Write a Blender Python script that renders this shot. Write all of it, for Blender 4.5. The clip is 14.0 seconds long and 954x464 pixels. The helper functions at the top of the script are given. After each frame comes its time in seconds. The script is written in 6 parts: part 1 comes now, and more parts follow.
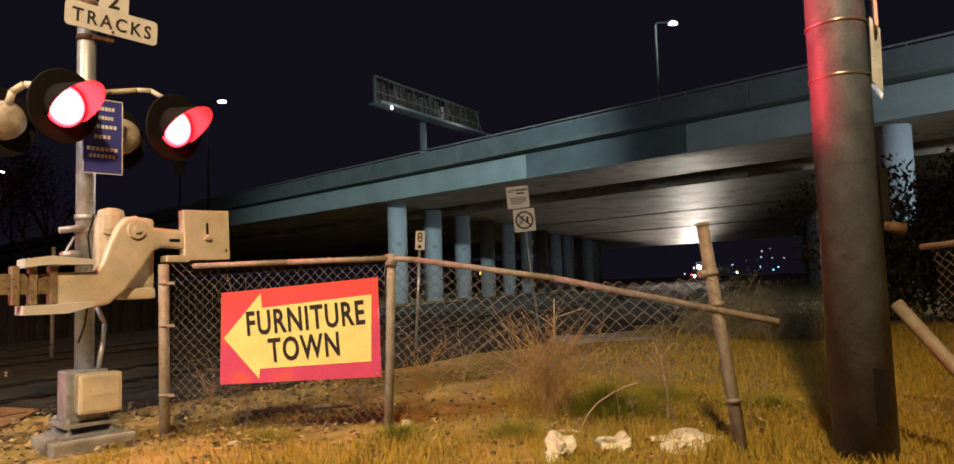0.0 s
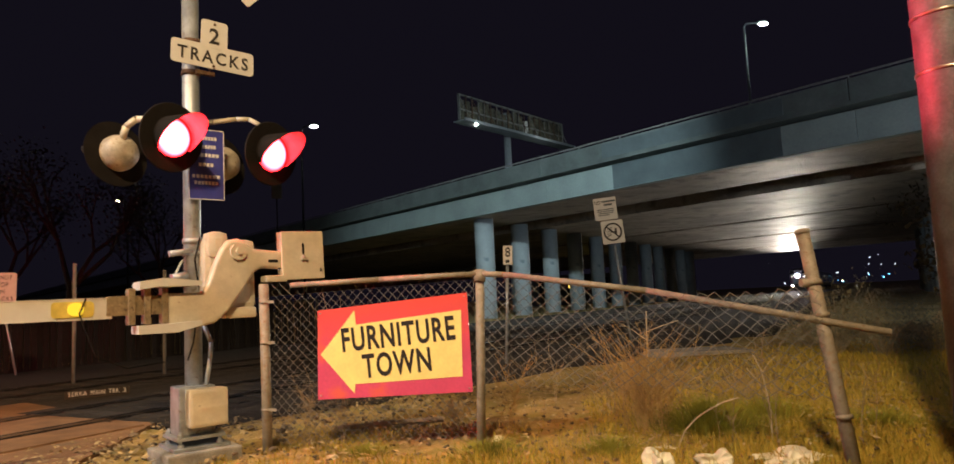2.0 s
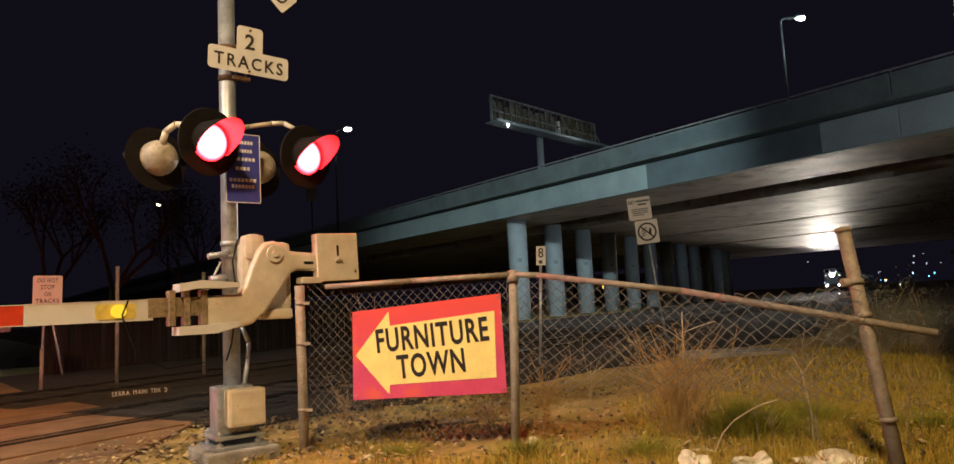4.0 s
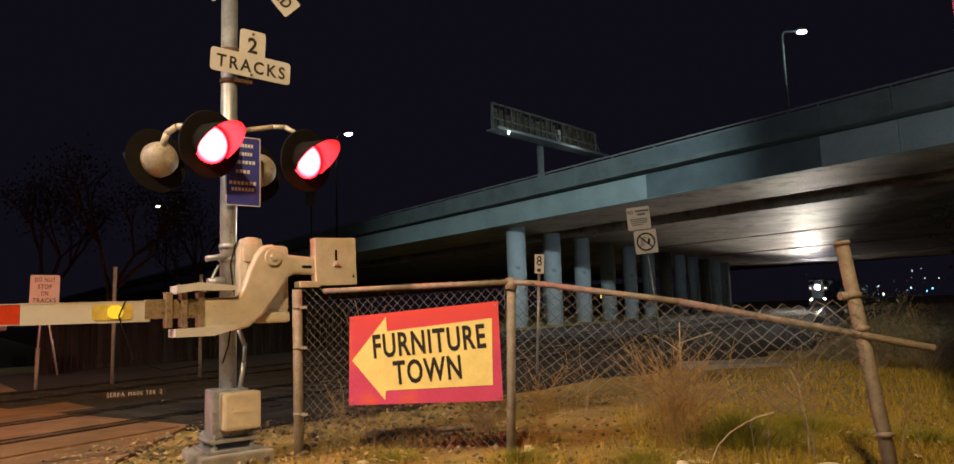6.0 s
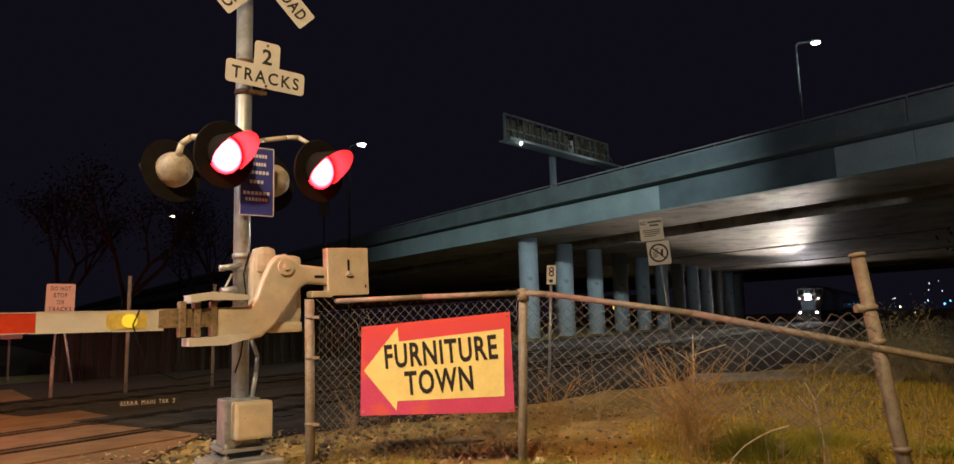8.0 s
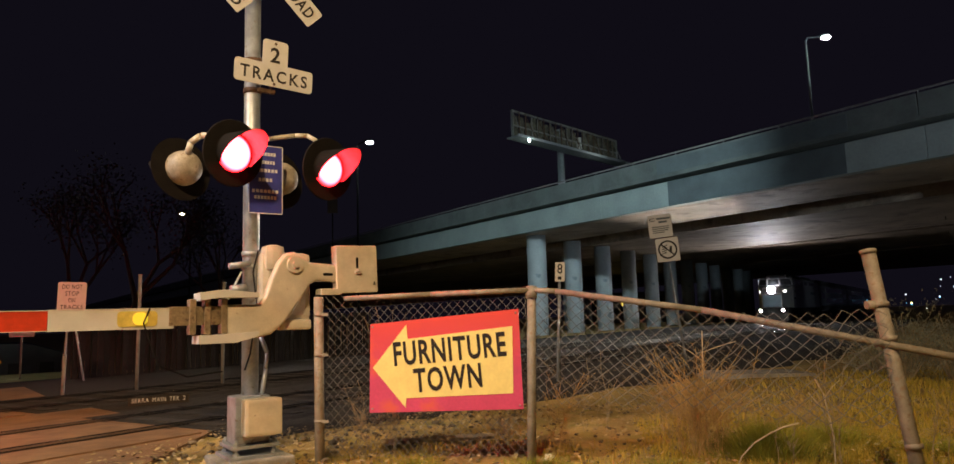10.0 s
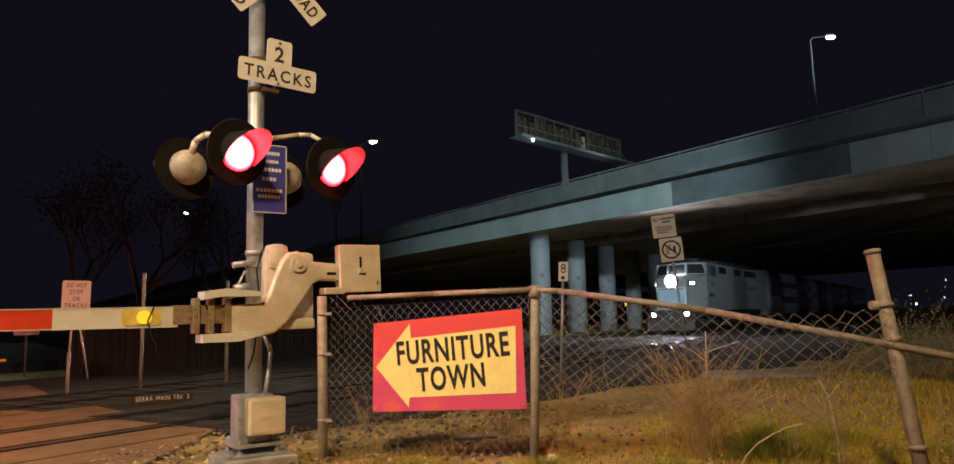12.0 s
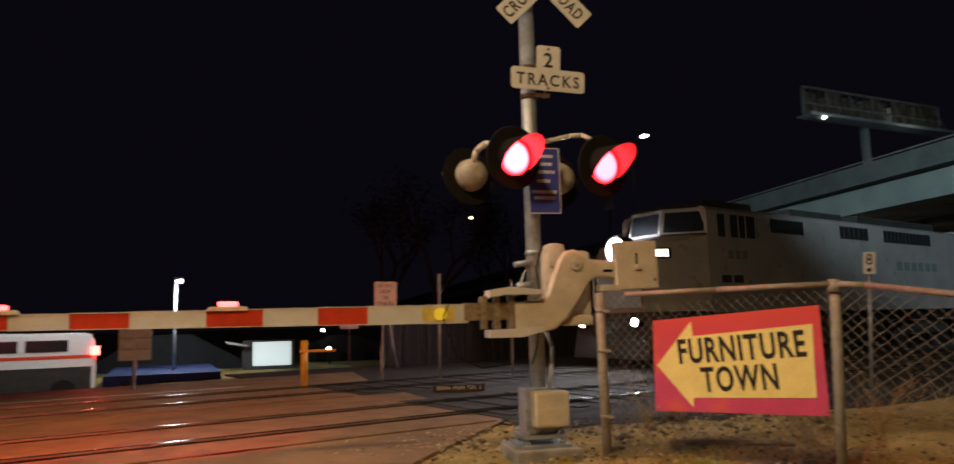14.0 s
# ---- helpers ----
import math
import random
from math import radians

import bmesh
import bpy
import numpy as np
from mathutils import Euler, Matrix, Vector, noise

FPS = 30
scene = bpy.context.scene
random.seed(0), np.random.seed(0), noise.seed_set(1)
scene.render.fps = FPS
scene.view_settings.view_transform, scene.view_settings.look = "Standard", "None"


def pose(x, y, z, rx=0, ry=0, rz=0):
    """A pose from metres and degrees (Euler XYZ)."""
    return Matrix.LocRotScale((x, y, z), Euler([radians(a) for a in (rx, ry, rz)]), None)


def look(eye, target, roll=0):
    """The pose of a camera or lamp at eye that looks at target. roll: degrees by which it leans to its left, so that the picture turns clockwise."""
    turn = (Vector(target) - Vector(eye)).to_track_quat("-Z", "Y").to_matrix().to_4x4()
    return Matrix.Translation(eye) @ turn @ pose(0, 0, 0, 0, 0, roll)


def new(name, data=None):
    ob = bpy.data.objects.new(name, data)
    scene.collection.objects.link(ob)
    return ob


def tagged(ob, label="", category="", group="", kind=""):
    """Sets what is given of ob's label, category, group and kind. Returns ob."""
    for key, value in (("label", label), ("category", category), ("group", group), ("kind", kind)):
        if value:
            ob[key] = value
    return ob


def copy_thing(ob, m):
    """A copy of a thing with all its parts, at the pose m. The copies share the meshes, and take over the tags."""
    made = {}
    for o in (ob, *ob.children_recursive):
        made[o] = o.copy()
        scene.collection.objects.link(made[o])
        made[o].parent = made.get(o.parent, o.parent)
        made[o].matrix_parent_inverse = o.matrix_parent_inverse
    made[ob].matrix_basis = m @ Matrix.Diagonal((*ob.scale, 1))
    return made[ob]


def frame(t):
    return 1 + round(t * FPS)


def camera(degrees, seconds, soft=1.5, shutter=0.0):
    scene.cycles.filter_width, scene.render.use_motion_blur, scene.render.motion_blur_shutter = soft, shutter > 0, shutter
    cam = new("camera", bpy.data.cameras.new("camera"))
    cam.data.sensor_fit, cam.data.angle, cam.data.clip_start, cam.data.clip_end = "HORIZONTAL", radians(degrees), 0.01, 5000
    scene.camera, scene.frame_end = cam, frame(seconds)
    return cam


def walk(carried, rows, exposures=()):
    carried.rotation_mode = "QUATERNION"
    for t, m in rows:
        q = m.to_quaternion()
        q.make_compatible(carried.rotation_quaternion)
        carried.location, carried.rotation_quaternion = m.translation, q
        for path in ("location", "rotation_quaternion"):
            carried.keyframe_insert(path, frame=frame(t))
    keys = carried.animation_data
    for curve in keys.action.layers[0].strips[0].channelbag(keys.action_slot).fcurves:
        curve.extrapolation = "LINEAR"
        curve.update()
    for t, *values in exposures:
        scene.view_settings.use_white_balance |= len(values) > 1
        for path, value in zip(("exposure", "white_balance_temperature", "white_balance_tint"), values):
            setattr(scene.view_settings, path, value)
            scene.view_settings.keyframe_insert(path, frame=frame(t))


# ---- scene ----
cam = camera(68.0, 14.0, soft=1.5, shutter=0.4)
EYE = 1.25
PATH = [
    (0, pose(0, 0, EYE, 94.11, 1.81, -4.71)),
    (0.5, pose(0, 0, EYE, 93.69, 3.04, -5.47)),
    (1, pose(0, 0, EYE, 94.65, 2.64, -4.94)),
    (1.5, pose(0, 0, EYE, 94.57, 1.86, -1.02)),
    (2, pose(0, 0, EYE, 95.56, 2.80, 2.45)),
    (2.5, pose(0, 0, EYE, 96.81, 2.99, 4.51)),
    (3, pose(0, 0, EYE, 96.30, 3.10, 5.10)),
    (5.5, pose(0, 0, EYE, 95.59, 2.25, 4.99)),
    (6, pose(0, 0, EYE, 96.33, 1.94, 4.95)),
    (6.5, pose(0, 0, EYE, 96.93, 2.00, 5.15)),
    (7, pose(0, 0, EYE, 97.23, 1.77, 5.38)),
    (9.5, pose(0, 0, EYE, 97.13, 1.84, 6.46)),
    (10, pose(0, 0, EYE, 97.01, 1.75, 6.59)),
    (10.5, pose(0, 0, EYE, 96.80, 1.68, 6.89)),
    (11, pose(0, 0, EYE, 96.81, 1.52, 6.74)),
    (11.5, pose(0, 0, EYE, 96.96, 1.57, 6.71)),
    (12, pose(0, 0, EYE, 96.98, 1.60, 6.85)),
    (12.5, pose(0, 0, EYE, 97.03, 1.63, 7.09)),
    (13, pose(0, 0, EYE, 96.59, 2.61, 13.38)),
    (13.5, pose(0, 0, EYE, 97.08, 1.38, 20.79)),
    (14, pose(0, 0, EYE, 97.31, 1.34, 28.95)),
]
EXPOSURE = ((0, 0.02), (3, -0.08), (5.3, -0.25), (7, -0.28), (9.5, -0.24), (12.5, -0.24), (13, -0.38), (13.5, -0.75), (14, -1.0))
walk(cam, PATH, EXPOSURE)

# ---------------------------------------------------------------- world and lights
world = bpy.data.worlds.new("night")
scene.world = world
world.use_nodes = True
wn = world.node_tree.nodes["Background"]
wn.inputs[0].default_value = (0.0125, 0.0105, 0.0195, 1)
wn.inputs[1].default_value = 0.45


def lamp(name, kind, place, energy, colour, size=0.3, target=None, cone=None):
    d = bpy.data.lights.new(name, kind)
    d.energy, d.color = energy, colour
    if kind in ("POINT", "SPOT"):
        d.shadow_soft_size = size
    if kind == "AREA":
        d.size = size
    if cone:
        d.spot_size, d.spot_blend = radians(cone), 0.6
    ob = new(name, d)
    ob.matrix_world = look(place, target) if target else pose(*place)
    return ob


SODIUM = (1.0, 0.68, 0.34)
LED = (0.72, 0.92, 1.0)
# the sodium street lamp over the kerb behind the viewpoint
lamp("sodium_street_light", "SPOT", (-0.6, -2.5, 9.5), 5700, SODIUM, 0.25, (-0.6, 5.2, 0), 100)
# added unseen spots for the overpass face; the lower one also reaches the train
lamp("overpass_fill", "SPOT", (0, 2, 13), 46000, (0.74, 0.95, 1.0), 0.4, (1.0, 47, 5.8), 36)
lamp("overpass_fill", "SPOT", (26, 6, 6.2), 13000, (0.72, 0.88, 1.0), 0.4, (17, 42, 4.0), 74)
# added unseen spot that brightens the small trackside signs
lamp("sign_fill", "SPOT", (0, 2, 13), 1500, (0.80, 0.95, 1.0), 0.4, (2.4, 18.5, 2.5), 28)
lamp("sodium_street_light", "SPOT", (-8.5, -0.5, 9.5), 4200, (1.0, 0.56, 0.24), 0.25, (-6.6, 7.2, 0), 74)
# a white street lamp down the road to the side of the crossing
lamp("white_street_light", "SPOT", (-10, -1.5, 9.0), 3700, (0.72, 0.87, 1.0), 0.3, (-4.2, 5.2, 1.9), 44)
lamp("yard_light", "SPOT", (-30.6, 24.2, 3.75), 650, (0.92, 0.97, 1.0), 0.3, (-3, 17, 2.2), 70)

# ---------------------------------------------------------------- materials
def mat(name, colour, rough=0.8, metal=0.0, scale=6.0, vary=0.25, bump=0.2, fine=60.0, dirt=None, dirt_at=0.55, rand=0.0, coat=0.0):
    """Two scales of variation on a base colour: broad stains and a fine grain, with relief."""
    m = bpy.data.materials.new(name)
    m.use_nodes = True
    nt = m.node_tree
    b = nt.nodes["Principled BSDF"]
    tc = nt.nodes.new("ShaderNodeTexCoord")
    n1 = nt.nodes.new("ShaderNodeTexNoise")
    n1.inputs["Scale"].default_value, n1.inputs["Detail"].default_value = scale, 6
    n2 = nt.nodes.new("ShaderNodeTexNoise")
    n2.inputs["Scale"].default_value, n2.inputs["Detail"].default_value = fine, 3
    nt.links.new(tc.outputs["Object"], n1.inputs["Vector"])
    nt.links.new(tc.outputs["Object"], n2.inputs["Vector"])
    ramp = nt.nodes.new("ShaderNodeValToRGB")
    lo = tuple(c * (1 - vary) for c in colour)
    hi = tuple(min(1, c * (1 + vary)) for c in colour)
    ramp.color_ramp.elements[0].position, ramp.color_ramp.elements[0].color = 0.3, (*lo, 1)
    ramp.color_ramp.elements[1].position, ramp.color_ramp.elements[1].color = 0.7, (*hi, 1)
    nt.links.new(n1.outputs["Fac"], ramp.inputs["Fac"])
    out = ramp.outputs["Color"]
    mix = nt.nodes.new("ShaderNodeMix")
    mix.data_type, mix.blend_type = "RGBA", "MULTIPLY"
    mix.inputs["Factor"].default_value = min(1.0, vary * 1.5)
    nt.links.new(out, mix.inputs["A"])
    nt.links.new(n2.outputs["Fac"], mix.inputs["B"])
    out = mix.outputs["Result"]
    if dirt:
        n3 = nt.nodes.new("ShaderNodeTexNoise")
        n3.inputs["Scale"].default_value, n3.inputs["Detail"].default_value = scale * 2.3, 8
        nt.links.new(tc.outputs["Object"], n3.inputs["Vector"])
        r3 = nt.nodes.new("ShaderNodeValToRGB")
        r3.color_ramp.elements[0].position, r3.color_ramp.elements[1].position = dirt_at, dirt_at + 0.12
        nt.links.new(n3.outputs["Fac"], r3.inputs["Fac"])
        m3 = nt.nodes.new("ShaderNodeMix")
        m3.data_type = "RGBA"
        nt.links.new(r3.outputs["Color"], m3.inputs["Factor"])
        nt.links.new(out, m3.inputs["A"])
        m3.inputs["B"].default_value = (*dirt, 1)
        out = m3.outputs["Result"]
    if rand:
        oi = nt.nodes.new("ShaderNodeObjectInfo")
        mr = nt.nodes.new("ShaderNodeMapRange")
        mr.inputs["To Min"].default_value, mr.inputs["To Max"].default_value = 1 - rand, 1 + rand
        nt.links.new(oi.outputs["Random"], mr.inputs["Value"])
        m4 = nt.nodes.new("ShaderNodeMix")
        m4.data_type, m4.blend_type = "RGBA", "MULTIPLY"
        m4.inputs["Factor"].default_value = 1
        nt.links.new(out, m4.inputs["A"])
        nt.links.new(mr.outputs["Result"], m4.inputs["B"])
        out = m4.outputs["Result"]
    nt.links.new(out, b.inputs["Base Color"])
    b.inputs["Roughness"].default_value, b.inputs["Metallic"].default_value = rough, metal
    b.inputs["Coat Weight"].default_value = coat
    if bump:
        bp = nt.nodes.new("ShaderNodeBump")
        bp.inputs["Strength"].default_value, bp.inputs["Distance"].default_value = bump, 0.01
        nt.links.new(n2.outputs["Fac"], bp.inputs["Height"])
        nt.links.new(bp.outputs["Normal"], b.inputs["Normal"])
    return m


def glow(name, colour, strength):
    m = bpy.data.materials.new(name)
    m.use_nodes = True
    b = m.node_tree.nodes["Principled BSDF"]
    b.inputs["Base Color"].default_value = (*[0.8 * c for c in colour], 1)
    b.inputs["Emission Color"].default_value = (*colour, 1)
    b.inputs["Emission Strength"].default_value = strength
    b.inputs["Roughness"].default_value = 0.3
    return m


M_GALV = mat("galvanised_steel", (0.42, 0.46, 0.50), 0.42, 0.45, 8, 0.25, 0.1, 90, dirt=(0.22, 0.18, 0.14), dirt_at=0.62)
M_FENCE = mat("weathered_fence_pipe", (0.35, 0.31, 0.255), 0.6, 0.1, 12, 0.25, 0.25, 120, dirt=(0.25, 0.18, 0.12), dirt_at=0.56)
M_WIRE = mat("dull_fence_wire", (0.22, 0.21, 0.19), 0.5, 0.25, 10, 0.25, 0, 80)
M_CAST = mat("cream_painted_casting", (0.62, 0.57, 0.47), 0.30, 0.0, 7, 0.14, 0.08, 70, dirt=(0.30, 0.22, 0.14), dirt_at=0.68)
M_HOUSING = mat("stained_lamp_housing", (0.46, 0.41, 0.33), 0.5, 0.0, 9, 0.3, 0.1, 60, dirt=(0.20, 0.15, 0.10), dirt_at=0.58)
M_PLATE = mat("cream_painted_plate", (0.66, 0.60, 0.48), 0.5, 0.0, 9, 0.1, 0.05, 60, dirt=(0.34, 0.27, 0.18), dirt_at=0.7)
M_BLACK = mat("black_paint", (0.014, 0.012, 0.012), 0.85, 0.0, 8, 0.3, 0.05)
M_BLACK.node_tree.nodes["Principled BSDF"].inputs["Specular IOR Level"].default_value = 0.15
M_HOLE = mat("hollow_shade", (0.004, 0.004, 0.004), 1.0, 0, 8, 0.2, 0)
M_ADAPTER = mat("stained_adapter_steel", (0.34, 0.26, 0.16), 0.5, 0.2, 12, 0.35, 0.2, 80, dirt=(0.12, 0.08, 0.05), dirt_at=0.55)
M_RUST = mat("rusty_steel", (0.16, 0.09, 0.05), 0.75, 0.3, 14, 0.4, 0.4, 120, dirt=(0.35, 0.30, 0.24), dirt_at=0.6)
M_SIGNW = mat("white_sign_sheeting", (0.60, 0.60, 0.585), 0.5, 0.0, 9, 0.06, 0.02, 80, dirt=(0.42, 0.37, 0.28), dirt_at=0.70)
M_SIGNB = mat("blue_sign_sheeting", (0.04, 0.05, 0.32), 0.5, 0.0, 9, 0.15, 0.02)
M_LETTER = mat("black_lettering", (0.015, 0.012, 0.012), 0.6, 0, 20, 0.2, 0)
M_LETTERW = mat("white_lettering", (0.75, 0.75, 0.78), 0.6, 0, 20, 0.1, 0)
M_MAGENTA = mat("faded_magenta_print", (0.68, 0.085, 0.20), 0.40, 0, 1.6, 0.16, 0.03, 40, dirt=(0.72, 0.12, 0.10), dirt_at=0.54)
nt = M_MAGENTA.node_tree
# the print fades from magenta at its foot to red along its upper edge
tc, sep, fade, wash = (nt.nodes.new("ShaderNode" + k) for k in ("TexCoord", "SeparateXYZ", "MapRange", "Mix"))
fade.inputs["From Min"].default_value, fade.inputs["From Max"].default_value = -0.1, 0.42
wash.data_type = "RGBA"
wash.inputs["B"].default_value = (0.74, 0.085, 0.075, 1)
nt.links.new(tc.outputs["Object"], sep.inputs["Vector"])
nt.links.new(sep.outputs["Z"], fade.inputs["Value"])
nt.links.new(fade.outputs["Result"], wash.inputs["Factor"])
base = nt.nodes["Principled BSDF"].inputs["Base Color"]
nt.links.new(base.links[0].from_socket, wash.inputs["A"])
nt.links.new(wash.outputs["Result"], base)
M_YELLOW = mat("yellow_print", (0.95, 0.80, 0.30), 0.45, 0, 5, 0.08, 0.03, 40)
M_REDSTRIPE = mat("red_reflective_stripe", (0.62, 0.05, 0.015), 0.4, 0, 12, 0.15, 0.02)
M_CONC = mat("foundation_concrete", (0.36, 0.34, 0.31), 0.9, 0, 5, 0.3, 0.5, 70)
M_POLE = mat("painted_steel_pole", (0.14, 0.18, 0.25), 0.55, 0.1, 5, 0.35, 0.3, 50, dirt=(0.09, 0.10, 0.11), dirt_at=0.6)
M_POST = mat("dull_steel_post", (0.27, 0.26, 0.25), 0.75, 0, 8, 0.3, 0.2, 60)
M_STRAP = mat("steel_strap", (0.6, 0.6, 0.6), 0.3, 0.9, 10, 0.1, 0)
M_ASPH = mat("worn_asphalt", (0.36, 0.20, 0.10), 0.74, 0, 1.2, 0.35, 0.5, 160, dirt=(0.18, 0.125, 0.08), dirt_at=0.6)
M_RUBBER = mat("crossing_panel", (0.31, 0.175, 0.09), 0.65, 0, 3, 0.3, 0.3, 90)
M_RAIL = mat("polished_rail", (0.55, 0.55, 0.56), 0.2, 1.0, 6, 0.15, 0.03)
M_TIE = mat("weathered_tie", (0.045, 0.036, 0.030), 0.9, 0, 10, 0.4, 0.5, 60, rand=0.3)
M_BALLAST = mat("dark_ballast", (0.038, 0.030, 0.025), 0.95, 0, 9, 0.5, 1.0, 28)
M_WHITELINE = mat("white_paint_line", (0.6, 0.58, 0.53), 0.7, 0, 12, 0.2, 0.1, 80, dirt=(0.1, 0.09, 0.08), dirt_at=0.55)
M_GREENPAINT = mat("teal_grey_girder_paint", (0.33, 0.395, 0.385), 0.75, 0, 0.5, 0.16, 0.15, 8, dirt=(0.25, 0.30, 0.29), dirt_at=0.62)
M_PATCH = mat("dark_grey", (0.12, 0.15, 0.16), 0.8, 0, 1.0, 0.15, 0.1, 9)
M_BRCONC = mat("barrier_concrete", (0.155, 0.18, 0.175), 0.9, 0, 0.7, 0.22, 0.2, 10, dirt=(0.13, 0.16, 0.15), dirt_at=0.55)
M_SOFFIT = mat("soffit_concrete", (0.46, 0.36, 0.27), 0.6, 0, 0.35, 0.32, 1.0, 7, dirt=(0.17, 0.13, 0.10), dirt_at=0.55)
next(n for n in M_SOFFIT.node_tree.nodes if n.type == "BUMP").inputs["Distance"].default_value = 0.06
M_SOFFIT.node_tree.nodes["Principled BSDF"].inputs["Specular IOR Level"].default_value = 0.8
M_COLUMN = mat("painted_column", (0.40, 0.445, 0.46), 0.85, 0, 0.6, 0.15, 0.2, 10, dirt=(0.20, 0.25, 0.27), dirt_at=0.62)
M_GATE_LENS = glow("lit_gate_lens", (1.0, 0.020, 0.020), 55)


def lens_glow(name, core):
    """A red roundel: hot round the bulb, deep red towards its rim."""
    m = glow(name, (1.0, 0.012, 0.018), core)
    nt = m.node_tree
    tc = nt.nodes.new("ShaderNodeTexCoord")
    ln = nt.nodes.new("ShaderNodeVectorMath")
    ln.operation = "LENGTH"
    mr = nt.nodes.new("ShaderNodeMapRange")
    mr.inputs["From Min"].default_value, mr.inputs["From Max"].default_value = 0.11, 0.172
    mr.inputs["To Min"].default_value, mr.inputs["To Max"].default_value = core, 9.0
    mr.interpolation_type = "SMOOTHSTEP"
    nt.links.new(tc.outputs["Object"], ln.inputs[0])
    nt.links.new(ln.outputs["Value"], mr.inputs["Value"])
    nt.links.new(mr.outputs["Result"], nt.nodes["Principled BSDF"].inputs["Emission Strength"])
    return m


M_RED_LENS = lens_glow("lit_red_lens", 190)
M_RED_DIM = lens_glow("half_lit_red_lens", 140)
M_DARKLENS = mat("unlit_red_lens", (0.10, 0.01, 0.01), 0.2, 0, 10, 0.1, 0)
# hood inside lightened from black, so its colour carries the lens glow
M_HOODIN = mat("lightened_inner_hood", (0.20, 0.18, 0.18), 0.5, 0, 10, 0.2, 0)
M_HEAD = glow("headlight_lens", (0.96, 0.94, 1.0), 850)
M_BEAM = glow("headlight_reflector", (1.0, 0.90, 0.76), 340000)
M_DITCH = glow("ditch_light_lens", (1.0, 0.93, 0.82), 500)
M_BOARD = glow("lit_number_board", (1.0, 0.96, 0.88), 7)
M_LEDHEAD = glow("white_street_lamp_lens", (0.85, 1.0, 0.90), 110)
M_WARMHEAD = glow("warm_street_lamp_lens", (1.0, 0.9, 0.45), 60)
M_TRAIN = mat("silver_grey_train_paint", (0.26, 0.255, 0.26), 0.33, 0, 1.2, 0.16, 0.05, 20, dirt=(0.14, 0.13, 0.125), dirt_at=0.6)
M_TRAINBLUE = mat("pale_blue_nose_panel", (0.28, 0.40, 0.50), 0.45, 0, 2, 0.12, 0.03, 20)
M_TRAINDARK = mat("dark_underframe", (0.025, 0.023, 0.022), 0.8, 0, 4, 0.4, 0.2, 20)
M_GLASS = mat("dark_cab_glass", (0.015, 0.017, 0.02), 0.08, 0, 4, 0.1, 0)
M_BARK = mat("dark_bark", (0.06, 0.045, 0.035), 0.95, 0, 8, 0.4, 0.8, 40)
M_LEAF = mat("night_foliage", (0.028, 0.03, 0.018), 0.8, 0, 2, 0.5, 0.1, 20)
M_DRY = mat("dry_weed", (0.55, 0.36, 0.13), 0.9, 0, 4, 0.35, 0, 30)
M_PLASTIC = mat("crumpled_plastic", (0.80, 0.74, 0.54), 0.4, 0, 8, 0.15, 0.6, 20)
M_FARWALL = mat("far_building_wall", (0.10, 0.095, 0.10), 0.9, 0, 0.6, 0.25, 0.1, 8)
M_FARROOF = mat("far_roof", (0.03, 0.03, 0.035), 0.9, 0, 0.6, 0.3, 0.2, 8)
M_TARP = mat("blue_wall_paint", (0.03, 0.045, 0.16), 0.8, 0, 0.8, 0.3, 0.2, 8)
M_SHOP = glow("lit_shop_front", (0.85, 1.0, 1.0), 1.25)
M_WOOD = mat("weathered_fence_board", (0.030, 0.025, 0.023), 0.9, 0, 5, 0.4, 0.4, 40, rand=0.3)
M_YPAINT = mat("yellow_bollard_paint", (0.62, 0.34, 0.03), 0.5, 0, 6, 0.15, 0.1)


def ground_material():
    m = mat("dirt_and_grass_ground", (0.56, 0.39, 0.14), 0.95, 0, 1.1, 0.42, 1.0, 26, dirt=(0.30, 0.23, 0.06), dirt_at=0.5)
    next(n for n in m.node_tree.nodes if n.type == "BUMP").inputs["Distance"].default_value = 0.03
    return m


M_GROUND = ground_material()

# ---------------------------------------------------------------- mesh helpers
def box(bm, x0, x1, y0, y1, z0, z1, bevel=0.0, m=None):
    r = bmesh.ops.create_cube(bm, size=1)
    vs = r["verts"]
    for v in vs:
        v.co = Vector((x0 + (v.co.x + 0.5) * (x1 - x0), y0 + (v.co.y + 0.5) * (y1 - y0), z0 + (v.co.z + 0.5) * (z1 - z0)))
    if bevel:
        es = list({e for v in vs for e in v.link_edges})
        q = bmesh.ops.bevel(bm, geom=es, offset=bevel, segments=2, affect="EDGES", profile=0.6)
        vs = list({v for f in q["faces"] for v in f.verts} | {v for v in vs if v.is_valid})
    if m:
        bmesh.ops.transform(bm, matrix=m, verts=vs)
    return vs


